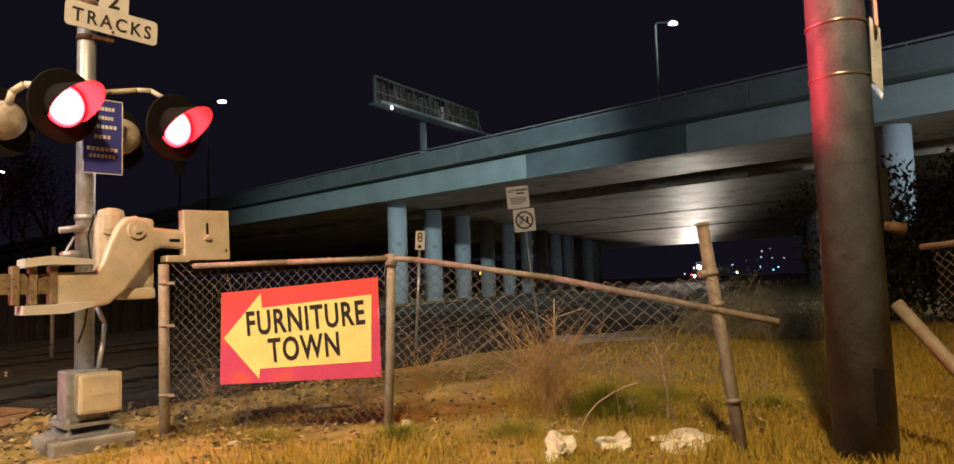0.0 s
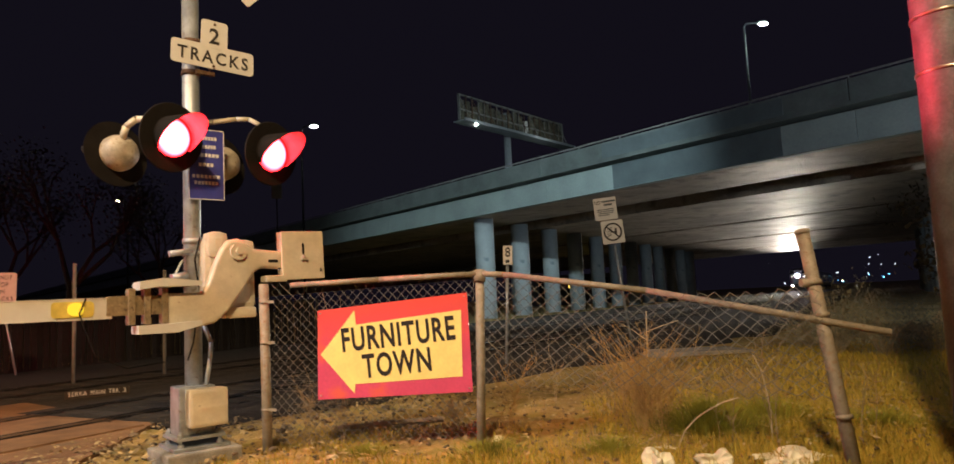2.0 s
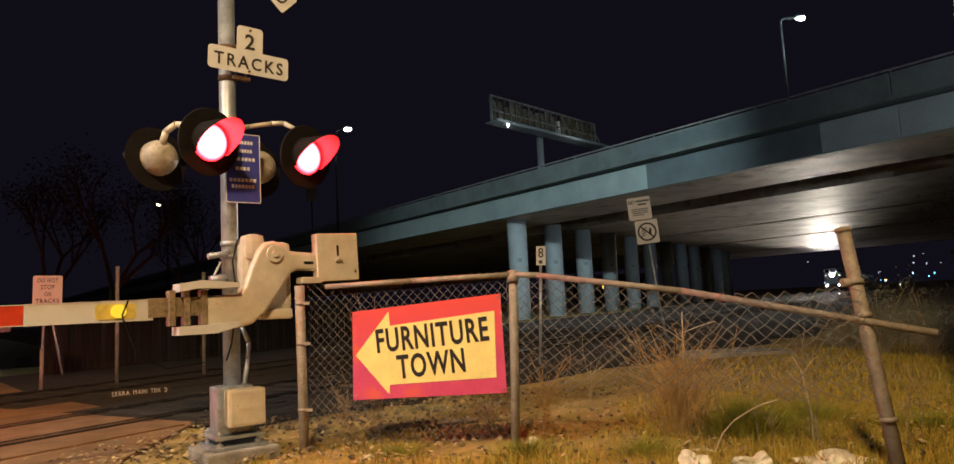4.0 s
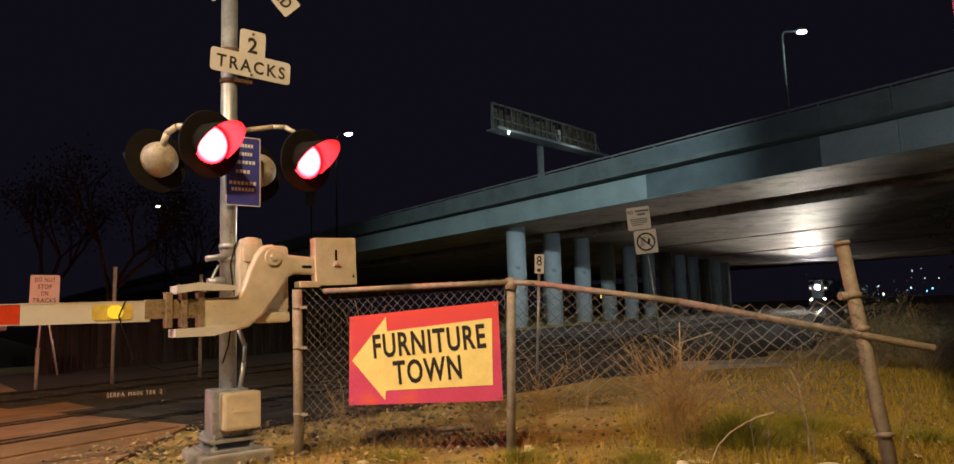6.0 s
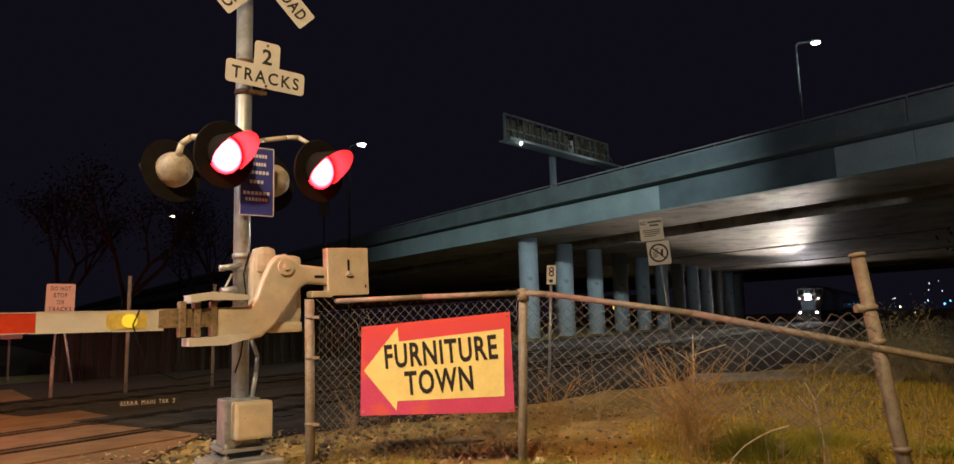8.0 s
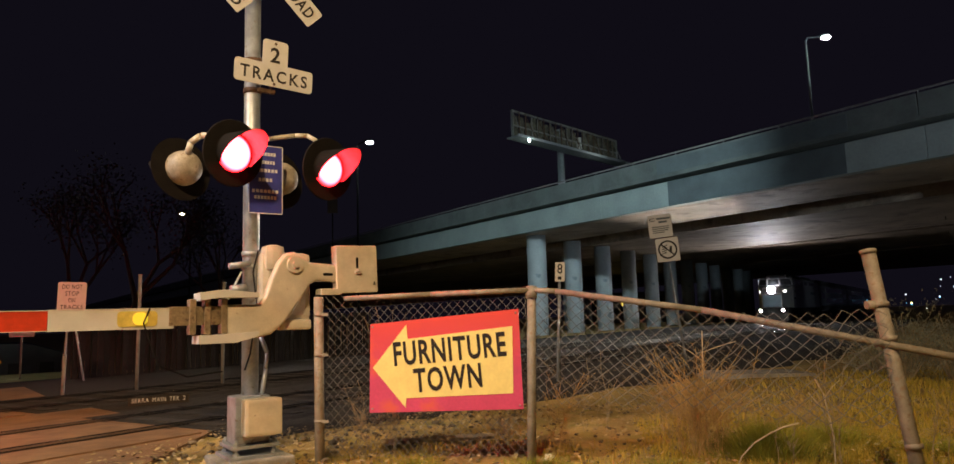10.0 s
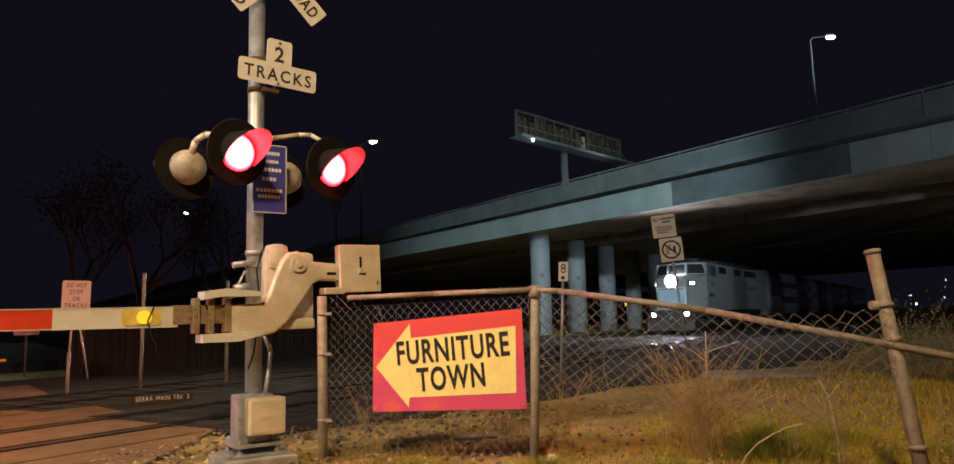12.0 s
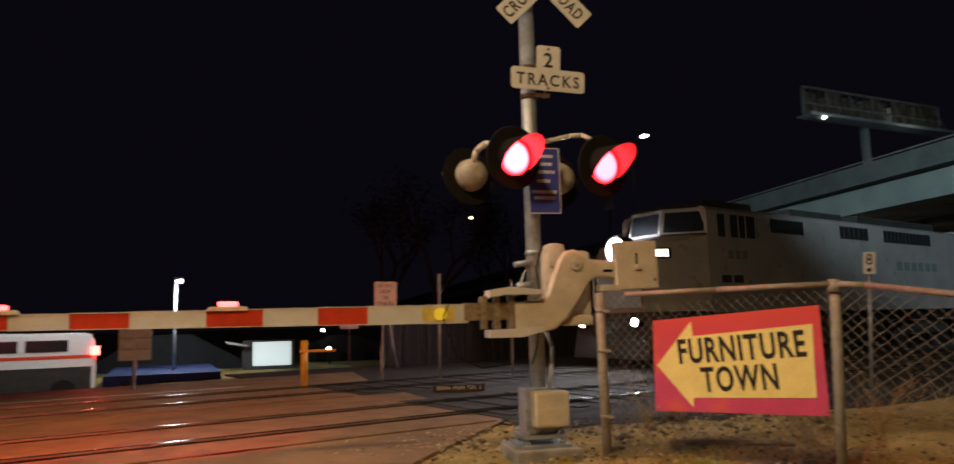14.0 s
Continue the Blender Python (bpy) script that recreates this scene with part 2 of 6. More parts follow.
def rod(bm, a, b, r0, r1=None, seg=10, caps=True):
    """A tapered round bar from a to b."""
    a, b = Vector(a), Vector(b)
    r1 = r0 if r1 is None else r1
    d = (b - a).normalized()
    s = d.cross(Vector((0, 0, 1)) if abs(d.z) < 0.95 else Vector((1, 0, 0))).normalized()
    t = d.cross(s)
    ring = []
    for p, r in ((a, r0), (b, r1)):
        ring.append([bm.verts.new(p + (s * math.cos(k) + t * math.sin(k)) * r) for k in (2 * math.pi * i / seg for i in range(seg))])
    for i in range(seg):
        f = bm.faces.new((ring[0][i], ring[0][(i + 1) % seg], ring[1][(i + 1) % seg], ring[1][i]))
        f.smooth = seg > 6
    if caps:
        bm.faces.new(ring[0][::-1])
        bm.faces.new(ring[1])
    return ring[0] + ring[1]


def bent(bm, points, r, seg=8):
    for a, b in zip(points, points[1:]):
        rod(bm, a, b, r, seg=seg)


def slab(bm, outline, depth, m=None):
    """An outline of (x, z) given a depth (y0, y1)."""
    lo = [bm.verts.new((x, depth[0], z)) for x, z in outline]
    hi = [bm.verts.new((x, depth[1], z)) for x, z in outline]
    bm.faces.new(lo)
    bm.faces.new(hi[::-1])
    k = len(lo)
    for i in range(k):
        bm.faces.new((lo[i], hi[i], hi[(i + 1) % k], lo[(i + 1) % k]))
    bmesh.ops.recalc_face_normals(bm, faces=bm.faces)
    if m:
        bmesh.ops.transform(bm, matrix=m, verts=lo + hi)
    return lo + hi


def rounded(w, h, r, cx=0.0, cz=0.0, n=4):
    pts = []
    for sx, sz, a0 in ((1, -1, -90), (1, 1, 0), (-1, 1, 90), (-1, -1, 180)):
        for i in range(n + 1):
            a = radians(a0 + 90 * i / n)
            pts.append((cx + sx * (w / 2 - r) + r * math.cos(a), cz + sz * (h / 2 - r) + r * math.sin(a)))
    return pts


def put(name, bm, material, parent=None, label="", m=None, smooth=False):
    me = bpy.data.meshes.new(name)
    bm.to_mesh(me)
    bm.free()
    if smooth:
        for p in me.polygons:
            p.use_smooth = True
    me.materials.append(material)
    ob = new(name, me)
    if parent:
        ob.parent = parent
    if m:
        ob.matrix_basis = m
    if label:
        ob["label"] = label
    return ob


def part(name, bm, material, parent, label="", m=None, smooth=False):
    return put(name, bm, material, parent, label, m, smooth)


def thing(name, m, label, category, group="", kind=""):
    e = new(name)
    e.matrix_basis = m
    e.empty_display_size = 0.2
    return tagged(e, label, category, group, kind)


def lettering(text, width, height, material, parent, m, spacing=1.0, name="lettering", bold=0.0):
    """Raised letters, width by height, centred on the origin of m, in its x-z plane facing -y."""
    cu = bpy.data.curves.new(name, "FONT")
    cu.body, cu.align_x, cu.align_y, cu.space_character = text, "CENTER", "CENTER", spacing
    cu.extrude, cu.offset, cu.resolution_u = 0.02, bold, 3
    tmp = bpy.data.objects.new(name, cu)
    scene.collection.objects.link(tmp)
    bpy.context.view_layer.update()
    me = bpy.data.meshes.new_from_object(tmp.evaluated_get(bpy.context.evaluated_depsgraph_get()))
    bpy.data.objects.remove(tmp)
    xs = [v.co.x for v in me.vertices]
    ys = [v.co.y for v in me.vertices]
    cx, cy, w, h = (max(xs) + min(xs)) / 2, (max(ys) + min(ys)) / 2, max(xs) - min(xs), max(ys) - min(ys)
    for v in me.vertices:
        v.co = Vector(((v.co.x - cx) * width / w, -v.co.z * 0.1, (v.co.y - cy) * height / h))
    me.materials.clear()
    me.materials.append(material)
    ob = new(name, me)
    ob.parent = parent
    ob.matrix_basis = m
    return ob


# the tracks run along U; N points from them to the viewpoint
U = Vector((math.sin(radians(27)), math.cos(radians(27)), 0))
N = Vector((U.y, -U.x, 0))
TRACK_TURN = -117.0


def along(s, d, z=0.0):
    return U * s + N * d + Vector((0, 0, z))


def azr(az, r, z=0.0):
    a = radians(az)
    return Vector((-r * math.sin(a), r * math.cos(a), z))

# ---------------------------------------------------------------- ground, road, tracks
def build_ground():
    bm = bmesh.new()
    xs = [-900, -300, -120, -60, -30] + [-14 + 0.35 * i for i in range(81)] + [20, 30, 60, 120, 300, 900]
    ys = [-60, -20, -8, -2] + [0.35 * i for i in range(60)] + [22, 25, 30, 40, 60, 100, 200, 400, 1500]
    grid = []
    for y in ys:
        row = []
        for x in xs:
            z = -0.03
            d = Vector((x, y, 0)).dot(N)
            fall = min(1, max(0, (-d - 17.5) / 14)) * min(1, max(0, (-x - 7.5) / 6))
            z -= 1.2 * fall * fall * (3 - 2 * fall)
            if -14 <= x <= 14 and 0 <= y <= 20:
                open_soil = min(1, max(0, (d + 7.0) / 1.2)) * min(1, max(0, (x + 3.6) / 0.7))
                z += 0.05 * open_soil * noise.noise((x * 0.6, y * 0.6, 0)) + 0.03 * open_soil * noise.noise((x * 2.1, y * 2.1, 4))
            row.append(bm.verts.new((x, y, z)))
        grid.append(row)
    for j in range(len(ys) - 1):
        for i in range(len(xs) - 1):
            f = bm.faces.new((grid[j][i], grid[j][i + 1], grid[j + 1][i + 1], grid[j + 1][i]))
            f.smooth = True
    tagged(put("ground", bm, M_GROUND), "patchy yellow grass and bare dirt beside the tracks", "ground", kind="structure")


def sheet(name, outline, z0, z1, material, label, category):
    bm = bmesh.new()
    lo = [bm.verts.new((x, y, z0)) for x, y in outline]
    hi = [bm.verts.new((x, y, z1)) for x, y in outline]
    bm.faces.new(hi)
    for i in range(len(lo)):
        bm.faces.new((lo[i], lo[(i + 1) % len(lo)], hi[(i + 1) % len(lo)], hi[i]))
    bmesh.ops.recalc_face_normals(bm, faces=bm.faces)
    return tagged(put(name, bm, material), label, category, kind="structure")


def build_road():
    sheet("road", [(-2.0, -20), (-2.9, 2.5), (-3.75, 5.6), (-4.05, 7.4), (-4.2, 8.3), (-5.2, 8.95), (-6.5, 10.1), (-9.2, 12.2), (-12.4, 15.4), (-19.5, 1.5), (-20, -20)],
          -0.1, 0.012, M_ASPH, "worn asphalt road that crosses the two tracks", "road")
    for d in (-9.0, -13.3):
        for lo, hi in ((-1.55, -0.80), (-0.66, 0.66), (0.80, 1.55)):
            q = [along(s, d + w) for s, w in ((-12, lo), (-12, hi), (5.3, hi), (5.3, lo))]
            sheet("crossing_panel", [(p.x, p.y) for p in q], -0.05, 0.03, M_RUBBER, "dusty flat crossing panel beside the rails", "crossing panel")
        for lo, hi in ((-0.80, -0.66), (0.66, 0.80)):
            q = [along(s, d + w) for s, w in ((-12, lo), (-12, hi), (5.4, hi), (5.4, lo))]
            sheet("crossing_groove", [(p.x, p.y) for p in q], -0.05, 0.017, M_TIE, "dark groove beside the rail in the crossing", "crossing panel")
    q = [along(s, -15.6 + w) for s, w in ((-12, 0), (-12, 0.14), (4.5, 0.14), (4.5, 0))]
    sheet("road_line", [(p.x, p.y) for p in q], 0.0, 0.018, M_WHITELINE, "worn white painted line across the road", "road marking")


def build_tracks():
    # dark sheet over the tan ground; the missing lamplight is in its colour
    q = [along(t, d) for t, d in ((5.35, -7.0), (5.35, -20.5), (190, -20.5), (190, -7.0))]
    sheet("dim_ground", [(p.x, p.y) for p in q], -0.06, -0.012, M_BALLAST, "dark ground between and beside the tracks, its dimness put into the colour", "ground")
    for d in (-9.0, -13.3):
        bm = bmesh.new()
        outline = [(-1.9, -0.04), (1.9, -0.04), (1.45, 0.02), (-1.45, 0.02)]
        vs = slab(bm, outline, (5.5, 190))
        m = Matrix.Translation(N * d) @ Matrix(((N.x, U.x, 0, 0), (N.y, U.y, 0, 0), (0, 0, 1, 0), (0, 0, 0, 1)))
        bmesh.ops.transform(bm, matrix=m, verts=vs)
        tagged(put("ballast_bed", bm, M_BALLAST), "dark gravel ballast bed under the railway track", "ballast", kind="stuff")
        # dark soil bank, widened so its colour also stands for fading lamplight
        if d > -10:
            rnd = random.Random(31)
            edge = []
            for i in range(90):
                s = 5.3 + 0.8 * i
                edge.append(along(s, min(-2.4, -6.3 + 0.27 * (s - 6)) + 0.35 * noise.noise((s * 0.5, 1, 0)) + rnd.uniform(-0.1, 0.1)))
            bm = bmesh.new()
            back = [bm.verts.new((*along(5.3 + 0.8 * i, -7.3).xy, 0.02)) for i in range(90)]
            mid = [bm.verts.new((*(p - N * 0.45).xy, 0.035 + 0.03 * noise.noise((p.x, p.y, 3)))) for p in edge]
            front = [bm.verts.new((*p.xy, -0.05)) for p in edge]
            for u, v in ((back, mid), (mid, front)):
                for i in range(89):
                    bm.faces.new((u[i], u[i + 1], v[i + 1], v[i])).smooth = True
            tagged(put("dimmed_soil", bm, M_BALLAST), "dark gravelly soil bank beside the track, widened where lamplight ends", "soil", kind="stuff")
        t = thing("railway_track", Matrix.Translation(N * d), "railway track with shiny worn steel rails on dark ties", "railway track", "railway tracks", "structure")
        for g in (-0.72, 0.72):
            bm = bmesh.new()
            prof = [(-0.07, 0.0), (0.07, 0.0), (0.07, 0.012), (0.012, 0.03), (0.012, 0.10), (0.036, 0.115), (0.036, 0.145), (-0.036, 0.145), (-0.036, 0.115), (-0.012, 0.10), (-0.012, 0.03), (-0.07, 0.012)]
            prof = [(x + g, z * 0.8) for x, z in prof]
            vs = slab(bm, prof, (-12, 190))
            bmesh.ops.transform(bm, matrix=Matrix(((N.x, U.x, 0, 0), (N.y, U.y, 0, 0), (0, 0, 1, -0.05), (0, 0, 0, 1))), verts=vs)
            part("rail", bm, M_RAIL, t)
        bm = bmesh.new()
        box(bm, -1.3, 1.3, -0.11, 0.11, -0.1, 0.035, 0.012)
        first = part("tie", bm, M_TIE, t)
        first.matrix_basis = Matrix.Translation(U * 5.8) @ pose(0, 0, 0, 0, 0, -27)
        for i in range(1, 95):
            o = first.copy()
            scene.collection.objects.link(o)
            o.matrix_basis = Matrix.Translation(U * (5.8 + 0.6 * i)) @ pose(0, 0, 0, 0, 0, -27 + random.uniform(-1, 1))


# ---------------------------------------------------------------- overpass
BR_DIR = Vector((0.667, -0.745, 0))
BR_IN = Vector((0.745, 0.667, 0))


def build_overpass():
    e = thing("overpass", Matrix.Translation(BR_IN * 30.6) @ Matrix(((BR_DIR.x, BR_IN.x, 0, 0), (BR_DIR.y, BR_IN.y, 0, 0), (0, 0, 1, 0), (0, 0, 0, 1))),
              "teal-grey concrete freeway overpass with brown soffit", "overpass")
    x0, x1 = -300, 60

    def bar(name, y0, y1, z0, z1, material, label="", xa=x0, xb=x1, bevel=0.0):
        bm = bmesh.new()
        box(bm, xa, xb, y0, y1, z0, z1, bevel)
        return part(name, bm, material, e, label)

    for i in range(20):
        a = x0 + (x1 - x0) * i / 20
        b = x0 + (x1 - x0) * (i + 1) / 20 - 0.012
        bar("fascia_girder", 0, 0.5, 7.0, 8.36, M_GREENPAINT, "", a, b, 0.02)
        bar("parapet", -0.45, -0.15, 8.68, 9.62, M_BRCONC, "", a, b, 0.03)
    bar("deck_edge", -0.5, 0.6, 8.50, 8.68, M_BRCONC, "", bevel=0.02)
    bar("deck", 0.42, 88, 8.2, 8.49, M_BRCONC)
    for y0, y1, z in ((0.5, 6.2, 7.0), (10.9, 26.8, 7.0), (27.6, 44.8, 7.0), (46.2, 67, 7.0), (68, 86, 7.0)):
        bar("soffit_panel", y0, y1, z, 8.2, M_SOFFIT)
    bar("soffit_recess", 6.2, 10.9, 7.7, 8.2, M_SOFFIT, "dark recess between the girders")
    bar("far_parapet", 86, 86.4, 7.0, 9.5, M_BRCONC)
    # darker grey patches on the girder and the parapet
    bar("dark_patch", -0.012, 0.0, 7.02, 8.35, M_PATCH, "dark grey patch", -24.9, -15.2)
    bar("dark_patch", -0.462, -0.45, 8.74, 9.5, M_PATCH, "dark grey patch", -25.2, -14.8)
    # top rail on the parapet
    bm = bmesh.new()
    rod(bm, (x0, -0.3, 9.78), (x1, -0.3, 9.78), 0.045, seg=6)
    for i in range(120):
        x = x0 + 3 * i
        rod(bm, (x, -0.3, 9.5), (x, -0.3, 9.78), 0.03, seg=5)
    part("top_rail", bm, M_POST, e)
    # columns of the two bents
    first = None
    inv = e.matrix_basis.inverted()
    for d, s0, k in ((-24.1, 44.2, 12), (5.0, 32.6, 12)):
        for i in range(k):
            p = inv @ along(s0 + 5.8 * i, d)
            if not first:
                bm = bmesh.new()
                rod(bm, (0, 0, -0.2), (0, 0, 7.02), 0.68, seg=28)
                first = part("column", bm, M_COLUMN, e)
                first.matrix_basis = Matrix.Translation(p)
            else:
                o = first.copy()
                scene.collection.objects.link(o)
                o.matrix_basis = Matrix.Translation(p)
    return e


def street_lamp(base, height, reach, turn, head, label, r=0.09, pole=None):
    e = thing("street_lamp", Matrix.Translation(base) @ pose(0, 0, 0, 0, 0, turn), label, "street lamp", "street lamps")
    bm = bmesh.new()
    rod(bm, (0, 0, -0.1), (0, 0, height - 0.25), r, r * 0.6, 10)
    part("pole", bm, pole or M_GALV, e)
    bm = bmesh.new()
    bent(bm, [(0, 0, height - 0.3), (0.15, 0, height - 0.08), (reach, 0, height)], r * 0.45, 6)
    part("bracket_arm", bm, pole or M_GALV, e)
    bm = bmesh.new()
    box(bm, reach - 0.1, reach + 0.45, -0.16, 0.16, height - 0.04, height + 0.1, 0.04)
    part("lamp_head", bm, pole or M_GALV, e)
    bm = bmesh.new()
    bmesh.ops.create_uvsphere(bm, u_segments=12, v_segments=6, radius=0.2, matrix=Matrix.Translation((reach + 0.25, 0, height - 0.06)) @ Matrix.Diagonal((1.3, 0.9, 0.5, 1)))
    part("lens", bm, head, e, smooth=True)
    return e


M_BBPANEL = mat("stained_billboard_panel", (0.22, 0.20, 0.14), 0.8, 0.1, 1.2, 0.6, 0.3, 9, dirt=(0.05, 0.045, 0.035), dirt_at=0.52)


def build_billboard():
    a, b = azr(3.2, 62), azr(-5.2, 76)
    d = (b - a)
    w = d.length
    d.normalize()
    q = Vector((-d.y, d.x, 0))
    m = Matrix(((d.x, q.x, 0, a.x), (d.y, q.y, 0, a.y), (0, 0, 1, 0), (0, 0, 0, 1)))
    e = thing("billboard", m, "rusty steel billboard seen from its braced back on one pole", "billboard")
    z0, z1 = 17.1, 19.8
    bm = bmesh.new()
    rod(bm, (w * 0.46, 0.6, 0), (w * 0.46, 0.6, z1 - 0.3), 0.34, 0.34, 16)
    part("pole", bm, M_GALV, e)
    bm = bmesh.new()
    for z in (z0, (z0 + z1) / 2, z1):
        box(bm, 0, w, -0.08, 0.08, z - 0.07, z + 0.07)
    box(bm, 0.0, 0.14, -0.1, 0.1, z0, z1)
    box(bm, w - 0.14, w, -0.1, 0.1, z0, z1)
    part("frame", bm, M_POST, e)
    k = 19
    rnd = random.Random(23)
    for i in range(k):
        x, half = w * (i + 0.5) / k, w / k / 2
        bm = bmesh.new()
        top, low = z1 - rnd.choice((0.1, 0.15, 0.4, 0.7)), z0 + rnd.choice((0.08, 0.1, 0.35))
        slab(bm, [(x - half * 0.95, low), (x + half * 0.8, low + rnd.uniform(0, 0.15)), (x + half * rnd.uniform(0.5, 0.9), top), (x - half * 0.95, top - rnd.uniform(0, 0.2))], (-0.02, 0.05))
        part("back_panel", bm, M_SIGNW if i == 11 else M_BBPANEL, e)
        bm = bmesh.new()
        lean = half if i % 2 else -half
        rod(bm, (x - lean, -0.75, z0), (x + lean, -0.1, z1 - 0.1), 0.035, seg=5)
        rod(bm, (x - half, -0.12, z0), (x - half, -0.12, z1), 0.05, seg=5)
        part("brace", bm, M_RUST if i % 3 else M_POST, e)
    bm = bmesh.new()
    box(bm, -0.9, w + 0.1, -1.5, -0.1, z0 - 0.12, z0 - 0.02)
    box(bm, -0.9, w + 0.1, -1.5, -1.4, z0 - 0.02, z0 + 0.12)
    part("catwalk", bm, M_GALV, e)
    bm = bmesh.new()
    bmesh.ops.create_uvsphere(bm, u_segments=8, v_segments=6, radius=0.09, matrix=Matrix.Translation((0.9, -1.2, z0 - 0.2)))
    part("lamp_lens", bm, M_LEDHEAD, e)
    for x, en in ((0.9, 90), (w * 0.62, 130)):
        lamp("billboard_floodlight", "POINT", m @ Vector((x, -3.0, z0 - 0.7)), en, (0.85, 0.95, 0.85), 0.2)


# ---------------------------------------------------------------- fences
def chain_link(bm, p0, p1, top0, top1, bottom=0.04, pitch=0.041, r=0.0025, wobble=0.0, sag=None, lift=None):
    """Woven wires between two posts; each wire is a zigzag from the ground to the rail."""
    d = (p1 - p0)
    w = d.length
    d.normalize()
    q = Vector((-d.y, d.x, 0))
    k = int(w / pitch)
    rows = 34
    for i in range(k + 1):
        prev = None
        for j in range(rows + 1):
            f = j / rows
            x = pitch * (i + (0.5 if ((i + j) % 2) else -0.5) * 1.0) + pitch * 0.5
            x = min(max(x, 0), w)
            g = x / w
            top = top0 + (top1 - top0) * g
            if sag:
                top = sag(g)
            low = lift(g) if lift else bottom
            h = low + (top - low) * f
            if lift:
                h = top - 0.0455 * j
                f = h / 1.5
                if h < low:
                    break
            dx = wobble * noise.noise((g * 4, f * 3, 1)) * f
            dy = 0.03 * noise.noise((g * 5, f * 3, 7)) * (1 + 8 * wobble) + (0.004 if j % 2 else -0.004)
            p = p0 + d * (x + dx) + q * dy + Vector((0, 0, h))
            if prev is not None:
                rod(bm, prev, p, r, seg=3, caps=False)
            prev = p


FP0, FP1, FP2 = Vector((-2.23, 6.46, 0)), Vector((-0.27, 6.32, 0)), Vector((2.27, 4.96, 0))


def build_fence():
    e = thing("chain_link_fence", Matrix.Identity(4), "bent weathered chain-link fence with a fallen top rail", "fence")
    bm = bmesh.new()
    rod(bm, FP0 + Vector((0, 0, -0.2)), FP0 + Vector((-0.01, 0, 1.50)), 0.045, seg=14)
    p = part("post", bm, M_FENCE, e)
    for z in (0.35, 0.95, 1.32):
        bm = bmesh.new()
        rod(bm, FP0 + Vector((0, 0, z)), FP0 + Vector((0, 0, z + 0.025)), 0.053, seg=14)
        box(bm, FP0.x + 0.04, FP0.x + 0.10, FP0.y - 0.06, FP0.y - 0.045, z, z + 0.025)
        part("band", bm, M_FENCE, p)
    bm = bmesh.new()
    rod(bm, FP1 + Vector((-0.03, 0, -0.2)), FP1 + Vector((0.035, 0.02, 1.50)), 0.04, seg=14)
    p = part("post", bm, M_FENCE, e)
    bm = bmesh.new()
    rod(bm, FP1 + Vector((0.03, 0, 1.42)), FP1 + Vector((0.035, 0.02, 1.52)), 0.052, seg=14)
    part("rail_cap", bm, M_FENCE, p)
    top2 = azr(-22.55, 5.62, EYE + 5.62 * math.tan(radians(3.98)))
    bm = bmesh.new()
    rod(bm, FP2 + Vector((0.01, 0, -0.15)), top2, 0.047, seg=14)
    p = part("post", bm, M_FENCE, e, "leaning rusty end post")
    ax = (top2 - FP2).normalized()
    for f in (0.2, 0.62, 0.76, 0.985):
        bm = bmesh.new()
        c = FP2 + (top2 - FP2) * f
        rod(bm, c, c + ax * 0.03, 0.056, seg=14)
        part("band", bm, M_FENCE, p)
    bm = bmesh.new()
    c = FP2 + (top2 - FP2) * 0.77
    rod(bm, c, c + Vector((-0.10, -0.02, 0.0)), 0.03, seg=8)
    part("rail_cup", bm, M_FENCE, p)
    # top rails: one level, one fallen at its far end
    bm = bmesh.new()
    bent(bm, [FP0 + Vector((0.25, -0.02, 1.475)), (FP0 + FP1) / 2 + Vector((0.1, -0.02, 1.485)), FP1 + Vector((0.02, -0.01, 1.49))], 0.024, 12)
    part("top_rail", bm, M_FENCE, e)
    tip = azr(-27.6, 5.5, EYE + 5.5 * math.tan(radians(-3.6)))
    mid = azr(-11, 5.75, EYE + 5.75 * math.tan(radians(0.15)))
    bm = bmesh.new()
    bent(bm, [FP1 + Vector((0.03, 0, 1.49)), FP1 + Vector((0.25, -0.06, 1.47)), mid, tip], 0.025, 12)
    part("fallen_rail", bm, M_FENCE, e, "fallen top rail pipe")
    bm = bmesh.new()
    chain_link(bm, FP0 + Vector((0.05, 0.03, 0)), FP1 + Vector((-0.02, 0.03, 0)), 1.50, 1.53, wobble=0.02)
    part("wire_mesh", bm, M_WIRE, e, "diamond wire mesh")
    bm = bmesh.new()
    a, b = FP1 + Vector((0.03, 0.03, 0)), FP2 + Vector((-0.1, 0.06, 0))

    def droop(g):
        loose = max(0, (g - 0.5) / 0.5)
        return 1.51 - 0.46 * g - 0.08 * g * g + 0.27 * loose ** 1.4 + 0.05 * min(1, 3 * loose) * noise.noise((g * 20, 3, 1))

    def raised(g):
        return 0.50 - 0.06 * g + 0.07 * noise.noise((g * 9, 1, 4))

    chain_link(bm, a, b, 1.5, 1.0, wobble=0.03, sag=droop, lift=raised, pitch=0.054, r=0.0029)
    part("wire_mesh", bm, M_WIRE, e, "sagging diamond wire mesh")
    # a second stretch of the fence past the pole
    e2 = thing("broken_fence", Matrix.Identity(4), "collapsed chain-link fence with leaning brace pipe", "fence")
    a, b = azr(-37.5, 6.6), azr(-47, 6.2)
    bm = bmesh.new()
